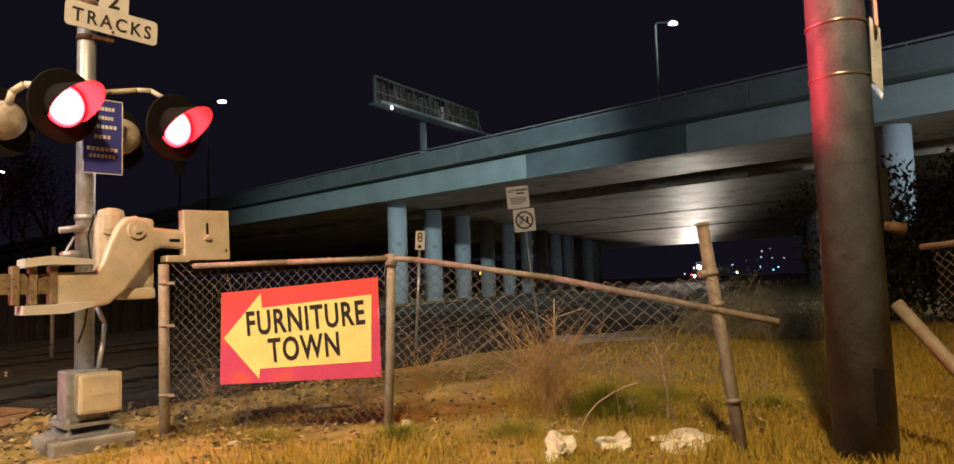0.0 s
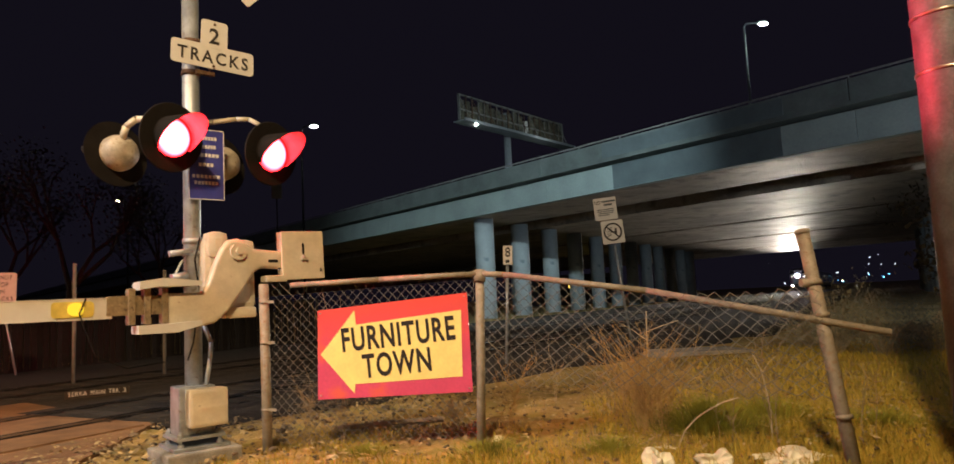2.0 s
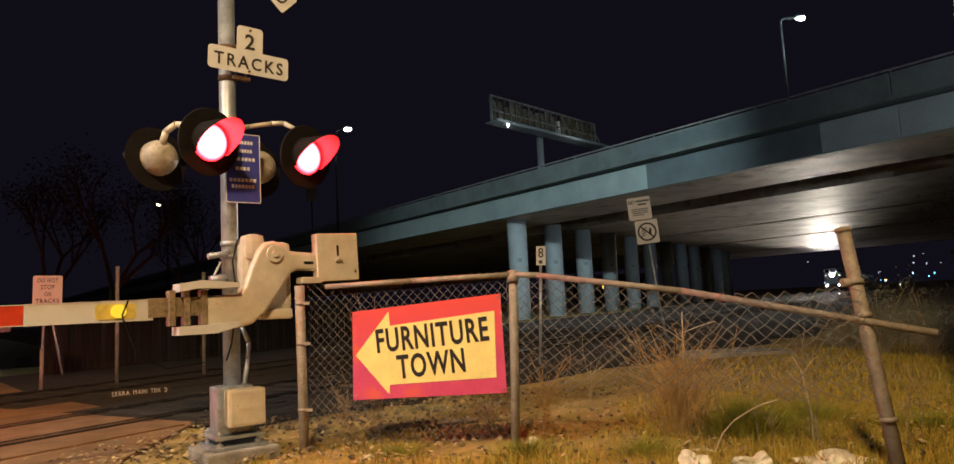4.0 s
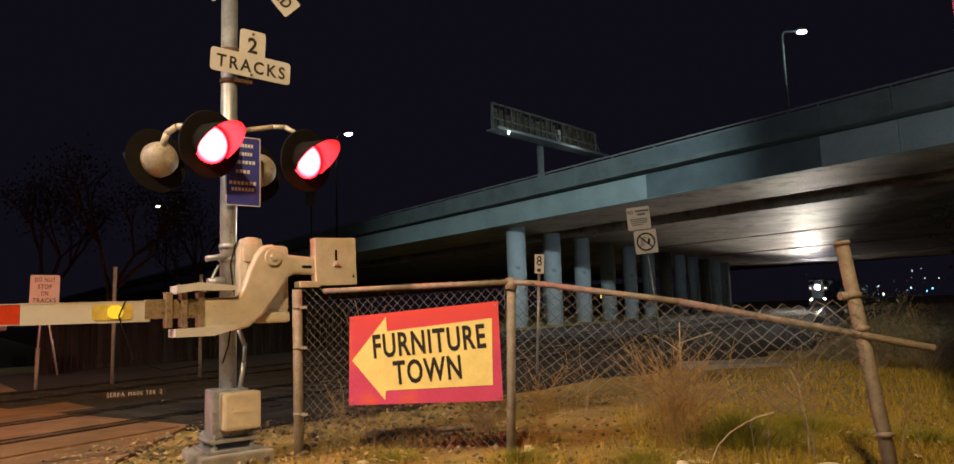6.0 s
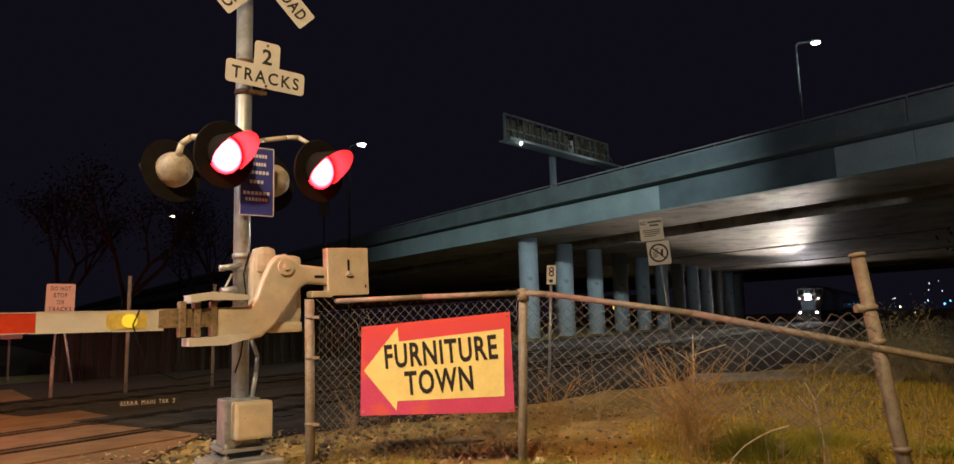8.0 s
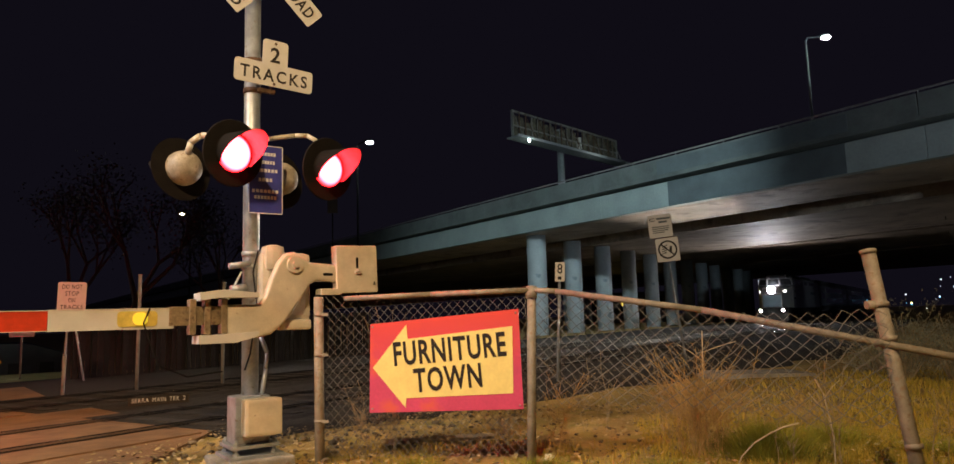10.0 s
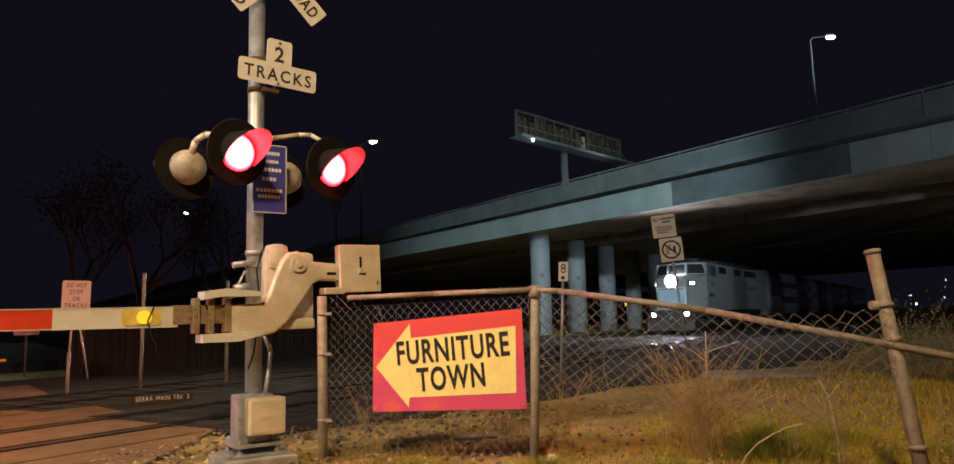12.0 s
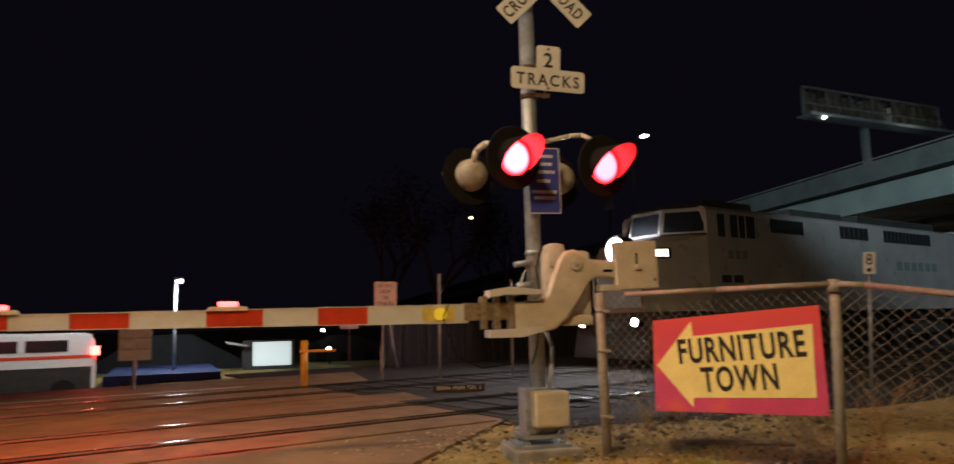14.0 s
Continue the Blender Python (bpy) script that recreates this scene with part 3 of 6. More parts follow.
    rod(bm, azr(-35.2, 5.6, 1.02), azr(-42.5, 5.3, 0.1), 0.045, seg=12)
    part("brace_pipe", bm, M_FENCE, e2)
    bm = bmesh.new()
    rod(bm, azr(-36.9, 6.6, 1.42), azr(-47, 6.2, 1.5), 0.026, seg=10)
    part("top_rail", bm, M_FENCE, e2)
    bm = bmesh.new()
    rod(bm, azr(-47, 6.2, -0.1), azr(-47, 6.2, 1.55), 0.04, seg=10)
    part("post", bm, M_FENCE, e2)
    bm = bmesh.new()
    chain_link(bm, a, b, 1.4, 1.5, wobble=0.08)
    part("wire_mesh", bm, M_WIRE, e2)


def build_banner():
    d = (FP1 - FP0).normalized()
    q = Vector((-d.y, d.x, 0))
    o = FP0 + d * 1.197 - q * 0.045 + Vector((0, 0, 0.865))
    m = Matrix(((d.x, q.x, 0, o.x), (d.y, q.y, 0, o.y), (0, 0, 1, o.z), (0, 0, 0, 1)))
    e = thing("advertising_sign", m, "magenta advertising sign with yellow arrow tied to the fence", "sign")
    c = [(-0.682, 0.365), (0.685, 0.462), (0.699, -0.402), (-0.699, -0.425)]
    bm = bmesh.new()
    slab(bm, c[::-1], (-0.006, 0.004))
    part("panel", bm, M_MAGENTA, e)
    ar = [(-0.662, -0.028), (-0.341, 0.353), (-0.330, 0.225), (0.627, 0.314), (0.615, -0.267), (-0.351, -0.300), (-0.361, -0.382)]
    bm = bmesh.new()
    slab(bm, ar[::-1], (-0.010, -0.006))
    part("arrow", bm, M_YELLOW, e, "yellow arrow")
    tilt = pose(0, 0, 0, 0, -4.0, 0)
    lettering("FURNITURE", 1.03, 0.215, M_LETTER, e, Matrix.Translation((0.05, -0.011, 0.125)) @ tilt, 1.12, bold=0.024)
    lettering("TOWN", 0.62, 0.215, M_LETTER, e, Matrix.Translation((0.03, -0.011, -0.125)) @ tilt, 1.12, bold=0.024)
    for x, z in ((-0.66, 0.34), (0.66, 0.43), (0.67, -0.37), (-0.67, -0.39)):
        bm = bmesh.new()
        rod(bm, (x, -0.016, z), (x, 0.05, z), 0.008, seg=8)
        part("tie_grommet", bm, M_STRAP, e)


# ---------------------------------------------------------------- crossing signal with its gate
MAST = Vector((-2.87, 6.38, 0))
SIGNAL_TURN = math.degrees(math.atan2(0.66, 0.75))


def flasher(e, x, y, z, turn, lens, label):
    """A lamp head: round backboard, housing, hood and lens, facing -y before the turn."""
    h = new("flashing_light")
    h.parent = e
    h.matrix_basis = Matrix.Translation((x, y, z)) @ pose(0, 0, 0, 6, 0, turn)
    h["label"] = label
    bm = bmesh.new()
    bmesh.ops.create_cone(bm, cap_ends=True, segments=40, radius1=0.305, radius2=0.30, depth=0.012, matrix=pose(0, 0, 0, 90))
    part("backboard", bm, M_BLACK, h)
    bm = bmesh.new()
    prof = [(0.165, 0.006), (0.165, 0.06), (0.15, 0.12), (0.11, 0.17), (0.05, 0.19), (0.0, 0.192)]
    rings = [[bm.verts.new((r * math.cos(2 * math.pi * i / 24), d, r * math.sin(2 * math.pi * i / 24))) for i in range(24)] for r, d in prof[:-1]]
    for a, b in zip(rings, rings[1:]):
        for i in range(24):
            bm.faces.new((a[i], a[(i + 1) % 24], b[(i + 1) % 24], b[i])).smooth = True
    bm.faces.new(rings[-1])
    part("housing", bm, M_HOUSING, h, "cream rounded lamp housing")
    n, depth = 26, 0.38
    for nm, rr, mm, lb in (("hood", 0.186, M_BLACK, "black curved hood"), ("hood_lining", 0.182, M_HOODIN, "")):
        bm = bmesh.new()
        back, front = [], []
        for i in range(n + 1):
            k = radians(-35 + 250 * i / n)
            cut = 0.12 + 0.88 * max(0.0, math.sin(math.pi * i / n)) ** 1.3
            back.append(bm.verts.new((rr * math.cos(k), -0.006, rr * math.sin(k))))
            front.append(bm.verts.new((rr * math.cos(k), -0.006 - depth * cut, rr * math.sin(k))))
        for i in range(n):
            bm.faces.new((back[i], back[i + 1], front[i + 1], front[i])).smooth = True
        part(nm, bm, mm, h, lb)
    bm = bmesh.new()
    bmesh.ops.create_uvsphere(bm, u_segments=28, v_segments=10, radius=0.172, matrix=Matrix.Translation((0, -0.006, 0)) @ Matrix.Diagonal((1, 0.22, 1, 1)))
    part("lens", bm, lens, h, "glowing red lens", smooth=True)
    return h


def build_signal():
    e = thing("crossing_signal", Matrix.Translation(MAST) @ pose(0, 0, 0, 0, 0, SIGNAL_TURN), "railway crossing signal with red flashing lights and lowered gate arm", "crossing signal")
    bm = bmesh.new()
    rod(bm, (0, 0, 0.15), (0, 0, 5.0), 0.076, seg=20)
    part("mast", bm, M_GALV, e)
    bm = bmesh.new()
    box(bm, -0.32, 0.32, -0.32, 0.32, -0.2, 0.08, 0.02)
    part("foundation", bm, M_CONC, e)
    bm = bmesh.new()
    box(bm, -0.24, 0.24, -0.24, 0.24, 0.08, 0.11, 0.006)
    box(bm, -0.21, 0.21, -0.21, 0.21, 0.165, 0.195, 0.006)
    part("base_plate", bm, M_GALV, e)
    for x in (-0.17, 0.17):
        for y in (-0.17, 0.17):
            bm = bmesh.new()
            rod(bm, (x, y, 0.08), (x, y, 0.24), 0.016, seg=8)
            rod(bm, (x, y, 0.195), (x, y, 0.22), 0.03, seg=6)
            rod(bm, (x, y, 0.11), (x, y, 0.135), 0.03, seg=6)
            part("anchor_bolt", bm, M_GALV, e)
    bm = bmesh.new()
    box(bm, -0.17, 0.15, -0.14, 0.14, 0.195, 0.62, 0.02)
    part("mast_base", bm, M_GALV, e)
    bm = bmesh.new()
    box(bm, -0.12, 0.22, -0.27, -0.12, 0.27, 0.60, 0.03)
    jb = part("junction_box", bm, M_PLATE, e, "pale grey junction box")
    bm = bmesh.new()
    slab(bm, [(-0.035, 0.42), (0.135, 0.42), (0.145, 0.45), (-0.025, 0.45)], (-0.274, -0.268))
    part("raised_mark", bm, M_PLATE, jb)
    # crossbuck
    for tilt, text in ((-45, "CROSSING"), (45, "RAILROAD")):
        o = -0.12 if tilt < 0 else -0.135
        m = Matrix.Translation((0.16, o, 4.74)) @ pose(0, 0, 0, 0, tilt, 0)
        bm = bmesh.new()
        slab(bm, rounded(1.22, 0.23, 0.02), (-0.003, 0.003))
        bl = part("crossbuck_blade", bm, M_SIGNW, e, "white crossbuck blade", m=m)
        if tilt < 0:
            lettering("CROSS", 0.44, 0.13, M_LETTER, bl, Matrix.Translation((-0.36, -0.004, 0)), 1.2, bold=0.022)
            lettering("ING", 0.27, 0.13, M_LETTER, bl, Matrix.Translation((0.33, -0.004, 0)), 1.2, bold=0.022)
        else:
            lettering("RAIL", 0.34, 0.13, M_LETTER, bl, Matrix.Translation((-0.37, -0.004, 0)), 1.2, bold=0.022)
            lettering("ROAD", 0.38, 0.13, M_LETTER, bl, Matrix.Translation((0.36, -0.004, 0)), 1.2, bold=0.022)
    # number-of-tracks plate
    cx, cz = 0.165, 3.655
    bm = bmesh.new()
    slab(bm, rounded(0.77, 0.225, 0.035, cx, cz), (-0.153, -0.147))
    p = part("track_count_sign", bm, M_SIGNW, e, "white sign that reads 2 TRACKS", m=Matrix.Translation((cx, 0, cz)) @ pose(0, 0, 0, 0, 2.5, 0) @ Matrix.Translation((-cx, 0, -cz)))
    bm = bmesh.new()
    slab(bm, rounded(0.25, 0.27, 0.035, cx, cz + 0.22), (-0.1545, -0.1485))
    part("upper_plate", bm, M_SIGNW, p)
    lettering("TRACKS", 0.66, 0.125, M_LETTER, p, Matrix.Translation((cx, -0.1535, cz - 0.005)), 1.3, bold=0.018)
    lettering("2", 0.095, 0.155, M_LETTER, p, Matrix.Translation((cx, -0.1555, cz + 0.205)), bold=0.022)
    for z in (cz + 0.32, cz - 0.09):
        bm = bmesh.new()
        rod(bm, (cx, -0.165, z), (cx, -0.05, z), 0.013, seg=8)
        part("bolt", bm, M_RUST, p)
    for z in (cz + 0.13, cz - 0.17):
        bm = bmesh.new()
        rod(bm, (0, 0, z), (0, 0, z + 0.05), 0.085, seg=20)
        box(bm, 0.02, cx + 0.02, -0.12, -0.07, z + 0.005, z + 0.04)
        part("mast_clamp", bm, M_RUST, e)
    # emergency notice
    bm = bmesh.new()
    slab(bm, rounded(0.33, 0.66, 0.02, 0.10, 2.63), (-0.115, -0.109))
    p = part("blue_notice", bm, M_SIGNB, e, "blue notice with rows of white writing")
    for i, (w, z) in enumerate(((0.2, 2.86), (0.18, 2.78), (0.24, 2.70), (0.14, 2.61), (0.26, 2.50), (0.22, 2.44))):
        k = 7 if i != 3 else 4
        for j in range(k):
            x = 0.10 - w / 2 + w * j / k
            bm = bmesh.new()
            box(bm, x, x + w / k * 0.72, -0.1175, -0.115, z, z + 0.032)
            part("writing_bar", bm, M_LETTERW, p)
    bm = bmesh.new()
    for z0, z1 in ((2.30, 2.307), (2.953, 2.96)):
        box(bm, -0.06, 0.26, -0.1172, -0.115, z0, z1)
    for x in (-0.063, 0.256):
        box(bm, x, x + 0.007, -0.1172, -0.115, 2.31, 2.95)
    part("border", bm, M_LETTERW, p)
    # lights
    bm = bmesh.new()
    rod(bm, (0, 0, 2.98), (0, 0, 3.12), 0.10, seg=18)
    part("crossarm_hub", bm, M_CAST, e)
    bm = bmesh.new()
    bent(bm, [(0, 0, 3.02), (0.2, 0, 3.07), (0.42, -0.02, 3.12), (0.54, -0.04, 3.13), (0.62, -0.12, 3.06), (0.64, -0.2, 2.9)], 0.023, 10)
    part("crossarm", bm, M_CAST, e)
    bm = bmesh.new()
    bent(bm, [(0, 0, 3.0), (-0.25, -0.02, 3.03), (-0.47, 0.02, 3.02), (-0.54, 0.08, 2.96), (-0.56, 0.14, 2.85)], 0.030, 10)
    part("crossarm", bm, M_CAST, e)
    flasher(e, -0.265, -0.33, 2.80, 17, M_RED_LENS, "lit red flashing light with black hood")
    flasher(e, 0.64, -0.33, 2.74, 17, M_RED_DIM, "lit red flashing light with black hood")
    flasher(e, -0.58, 0.28, 2.74, 200, M_DARKLENS, "flashing light seen from its cream back")
    flasher(e, 0.36, 0.28, 2.72, 200, M_DARKLENS, "flashing light seen from its cream back")
    # gate mechanism
    bm = bmesh.new()
    box(bm, 0.04, 0.52, -0.20, 0.16, 1.28, 1.93, 0.06)
    box(bm, 0.06, 0.26, -0.24, -0.02, 1.75, 2.0, 0.07)
    part("mechanism_housing", bm, M_CAST, e)
    bm = bmesh.new()
    arm = [(-0.318, 1.44), (-0.318, 1.145), (-0.02, 1.145), (0.09, 1.17), (0.212, 1.27), (0.36, 1.47), (0.46, 1.62), (0.52, 1.65), (0.72, 1.64),
           (0.72, 1.81), (0.45, 1.83), (0.395, 1.87), (0.304, 1.925), (0.212, 1.905), (0.15, 1.83), (0.08, 1.67), (0.03, 1.52), (-0.013, 1.455), (-0.06, 1.44)]
    slab(bm, arm, (-0.34, -0.24))
    es = [ed for ed in bm.edges if abs(ed.verts[0].co.y - ed.verts[1].co.y) < 1e-4]
    bmesh.ops.bevel(bm, geom=es, offset=0.032, segments=4, affect="EDGES", profile=0.5)
    for f in bm.faces:
        f.smooth = abs(f.normal.y) < 0.98
    ca = part("counterweight_arm", bm, M_CAST, e, "cream cast counterweight arm")
    bm = bmesh.new()
    rod(bm, (0.30, -0.365, 1.80), (0.30, -0.2, 1.80), 0.075, seg=24)
    rod(bm, (0.30, -0.385, 1.80), (0.30, -0.3, 1.80), 0.032, seg=6)
    part("pivot_boss", bm, M_CAST, ca)
    bm = bmesh.new()
    slab(bm, rounded(0.10, 0.028, 0.013, 0.63, 1.715), (-0.3425, -0.338))
    part("slot", bm, M_BLACK, ca)
    m = Matrix.Translation((0.925, -0.30, 1.77)) @ pose(0, 0, 0, 0, -1.5, 0)
    bm = bmesh.new()
    box(bm, -0.215, 0.215, -0.06, 0.06, -0.23, 0.23, 0.008)
    cw = part("counterweight", bm, M_PLATE, e, "square cream counterweight plate", m=m)
    bm = bmesh.new()
    slab(bm, rounded(0.022, 0.11, 0.01, 0.0, 0.06), (-0.0635, -0.058))
    part("slot", bm, M_BLACK, cw)
    bm = bmesh.new()
    box(bm, -0.03, 0.04, -0.085, -0.058, -0.045, -0.02, 0.004)
    rod(bm, (0.0, -0.10, -0.01), (0.0, -0.06, -0.01), 0.012, seg=6)
    part("latch", bm, M_CAST, cw)
    bm = bmesh.new()
    slab(bm, [(0.165, -0.16), (0.19, -0.16), (0.178, -0.12)], (-0.062, -0.06))
    part("warning_mark", bm, M_LETTER, cw)
    bm = bmesh.new()
    box(bm, 0.2, 0.5, -0.26, -0.1, 1.2, 1.3, 0.03)
    part("mounting_bracket", bm, M_CAST, e)
    bm = bmesh.new()
    box(bm, 0.55, 0.76, -0.36, -0.22, 1.52, 1.58, 0.01)
    part("mounting_bracket", bm, M_CAST, e)
    # arm adapter plates and the striped arm
    bm = bmesh.new()
    slab(bm, [(-0.55, 1.475), (-0.40, 1.50), (-0.05, 1.50), (-0.05, 1.54), (-0.36, 1.57), (-0.55, 1.545)], (-0.42, -0.18))
    part("adapter_plate", bm, M_SIGNW, e)
    bm = bmesh.new()
    slab(bm, [(-0.56, 1.11), (-0.25, 1.11), (-0.05, 1.16), (-0.05, 1.20), (-0.35, 1.185), (-0.56, 1.18)], (-0.42, -0.18))
    part("adapter_plate", bm, M_SIGNW, e)
    bm = bmesh.new()
    for x in (-0.62, -0.5, -0.36):
        box(bm, x, x + 0.05, -0.36, -0.24, 1.19, 1.49, 0.004)
    box(bm, -0.78, -0.3, -0.33, -0.27, 1.27, 1.43, 0.004)
    part("arm_adapter", bm, M_ADAPTER, e)
    ga = new("gate_arm")
    ga.parent = e
    ga["label"] = "lowered gate arm with red and white stripes"
    x, i, cuts = -0.74, 0, [-1.13, -1.65, -2.08, -2.54, -3.0, -3.6, -4.05, -4.5, -4.95, -5.4, -5.85, -6.3, -6.75]
    for c in cuts:
        bm = bmesh.new()
        h = 0.085 - 0.006 * (-x)  # tapers to the tip
        box(bm, c + 0.002, x, -0.325, -0.285, 1.335 - h, 1.335 + h, 0.004)
        part("stripe", bm, M_SIGNW if i in (0, 1) or i % 2 == 1 else M_REDSTRIPE, ga)
        for z in (1.335 - h - 0.006, 1.335 + h):
            bm = bmesh.new()
            box(bm, c + 0.002, x, -0.33, -0.28, z, z + 0.006)
            part("edge_strip", bm, M_SIGNW, ga)
        x, i = c, i + 1
    bm = bmesh.new()
    slab(bm, rounded(0.30, 0.125, 0.03, -1.02, 1.335), (-0.332, -0.325))
    am = part("amber_reflector", bm, M_AMBERSHEET, ga, "yellow reflective sheet")
    bm = bmesh.new()
    slab(bm, rounded(0.115, 0.105, 0.05, -1.0, 1.335, 6), (-0.345, -0.332))
    part("marker_lens", bm, M_AMBER, am, "lit amber marker lens")
    for x, mm in ((-2.83, M_GATE_LENS), (-4.6, M_GATE_LENS)):
        bm = bmesh.new()
        slab(bm, [(x - 0.17, 1.40), (x + 0.17, 1.40), (x + 0.15, 1.435), (x - 0.15, 1.435)], (-0.35, -0.26))
        gl = part("gate_lamp", bm, M_PLATE, ga, "red gate lamp")
        bm = bmesh.new()
        box(bm, x - 0.08, x + 0.08, -0.355, -0.255, 1.436, 1.478, 0.015)
        part("lens", bm, mm, gl)
    # wires and conduit
    bm = bmesh.new()
    bent(bm, [(0.09, -0.06, 0.6), (0.12, -0.08, 0.85), (0.13, -0.08, 1.0), (0.07, -0.08, 1.15), (0.05, -0.1, 1.3)], 0.022, 8)
    part("conduit", bm, M_GALV, e)
    bm = bmesh.new()
    bent(bm, [(0.04, -0.09, 1.95), (-0.01, -0.1, 1.75), (0.02, -0.1, 1.5)], 0.007, 6)
    part("cable", bm, M_BLACK, e)
    bm = bmesh.new()
    bent(bm, [(0.0, -0.09, 1.2), (-0.03, -0.1, 1.0), (-0.08, -0.1, 0.85)], 0.007, 6)
    part("cable", bm, M_BLACK, e)
    bm = bmesh.new()
    bent(bm, [(-0.93, -0.34, 1.42), (-0.98, -0.36, 1.3), (-0.93, -0.36, 1.15), (-0.86, -0.36, 0.95), (-0.62, -0.3, 0.84), (-0.3, -0.2, 0.86)], 0.006, 6)
    part("cable", bm, M_BLACK, e)
    bm = bmesh.new()
    for z in (1.78, 1.90):
        rod(bm, (0, 0, z), (0, 0, z + 0.045), 0.088, seg=18)
    rod(bm, (-0.22, -0.06, 1.80), (-0.02, -0.06, 1.83), 0.03, seg=10)
    rod(bm, (-0.2, -0.06, 1.58), (-0.06, -0.05, 1.6), 0.045, seg=10)
    rod(bm, (-0.22, -0.04, 1.5), (-0.1, -0.04, 1.75), 0.012, seg=6)
    part("mast_bracket", bm, M_GALV, e)
    for x in (-2.83, -4.6):
        for side in (-1, 1):
            lamp("gate_lamp_light", "SPOT", e.matrix_basis @ Vector((x, -0.30 + 0.1 * side, 1.50)), 380 if side < 0 else 480, (1, 0.05, 0.03), 0.05, e.matrix_basis @ Vector((x - 1.5, 5 * side, 0.0)), 95)
    src = e.matrix_basis @ Vector((-2.83, -0.1, 1.52))
    lamp("gate_lamp_light", "SPOT", src, 950, (1, 0.05, 0.16), 0.05, azr(36.25, 17.2, 1.97), 24)
    # real light thrown by the lit lenses
    base = e.matrix_basis
    for x, z, en in ((-0.265, 2.78, 2000), (0.64, 2.72, 2000)):
        p = base @ Vector((x + 0.16, -0.78, z))
        q = p + Vector((5.9, -1.6, 0.75))
        lamp("flasher_light", "SPOT", p, en, (1, 0.03, 0.06), 0.1, q, 32)


M_AMBERSHEET = mat("yellow_reflective_sheet", (0.78, 0.62, 0.14), 0.35, 0, 14, 0.2, 0.02)
M_AMBER = glow("lit_amber_lens", (1.0, 0.78, 0.06), 0.55)

# ---------------------------------------------------------------- tall pole beside the fence
def build_pole():
    e = thing("traffic_pole", Matrix.Translation(azr(-32.75, 5.6)) @ pose(0, 0, 0, 0, 0, -32), "tall grey steel pole with straps and a hand hole", "pole")
    bm = bmesh.new()
    rod(bm, (0, 0, -0.2), (-0.02, 0, 6.0), 0.205, 0.185, 36)
    part("shaft", bm, M_POLE, e)
    for z in (2.60, 2.98, 3.6):
        bm = bmesh.new()
        rod(bm, (-0.01, 0, z), (-0.01, 0, z + 0.02), 0.203, seg=36)
        part("strap", bm, M_STRAP, e)
    # raised black plate; the hollow's inner shade is put into its colour
    bm = bmesh.new()
    slab(bm, rounded(0.115, 0.36, 0.045, 0.09, 0.42), (-0.19, -0.15))
    part("hand_hole", bm, M_HOLE, e, "hand hole drawn as a black plate")
    bm = bmesh.new()
    slab(bm, rounded(0.02, 0.5, 0.005, 0.235, 3.15), (-0.19, 0.16))
    part("side_sign", bm, M_SIGNW, e, "strapped sign seen from its edge")
    bm = bmesh.new()
    slab(bm, [(0.19, 2.55), (0.25, 2.45), (0.26, 2.9), (0.2, 3.0)], (-0.1, 0.1))
    part("torn_plate", bm, M_GALV, e, "torn metal plate")
    bm = bmesh.new()
    box(bm, 0.19, 0.245, -0.05, 0.05, 1.55, 1.95, 0.01)
    part("push_button_box", bm, M_BLACK, e)
    bm = bmesh.new()
    rod(bm, (0.2, -0.02, 1.55), (0.33, -0.02, 1.52), 0.045, 0.04, 10)
    part("bolt_stub", bm, M_RUST, e)


# ---------------------------------------------------------------- small railway signs
def small_sign_post(name, base, top, label, metal=None):
    e = thing(name, Matrix.Identity(4), label, "sign")
    bm = bmesh.new()
    d = (Vector(top) - Vector(base))
    rod(bm, Vector(base) - d * 0.03, top, 0.028, seg=8)
    part("post", bm, metal or M_GALV, e)
    return e


def facing(p, roll=0.0, turn=0.0):
    """A pose at p whose -y looks back at the origin."""
    a = math.degrees(math.atan2(-p[0], p[1]))
    return Matrix.Translation(p) @ pose(0, 0, 0, 0, 0, a + turn) @ pose(0, 0, 0, 0, roll, 0)


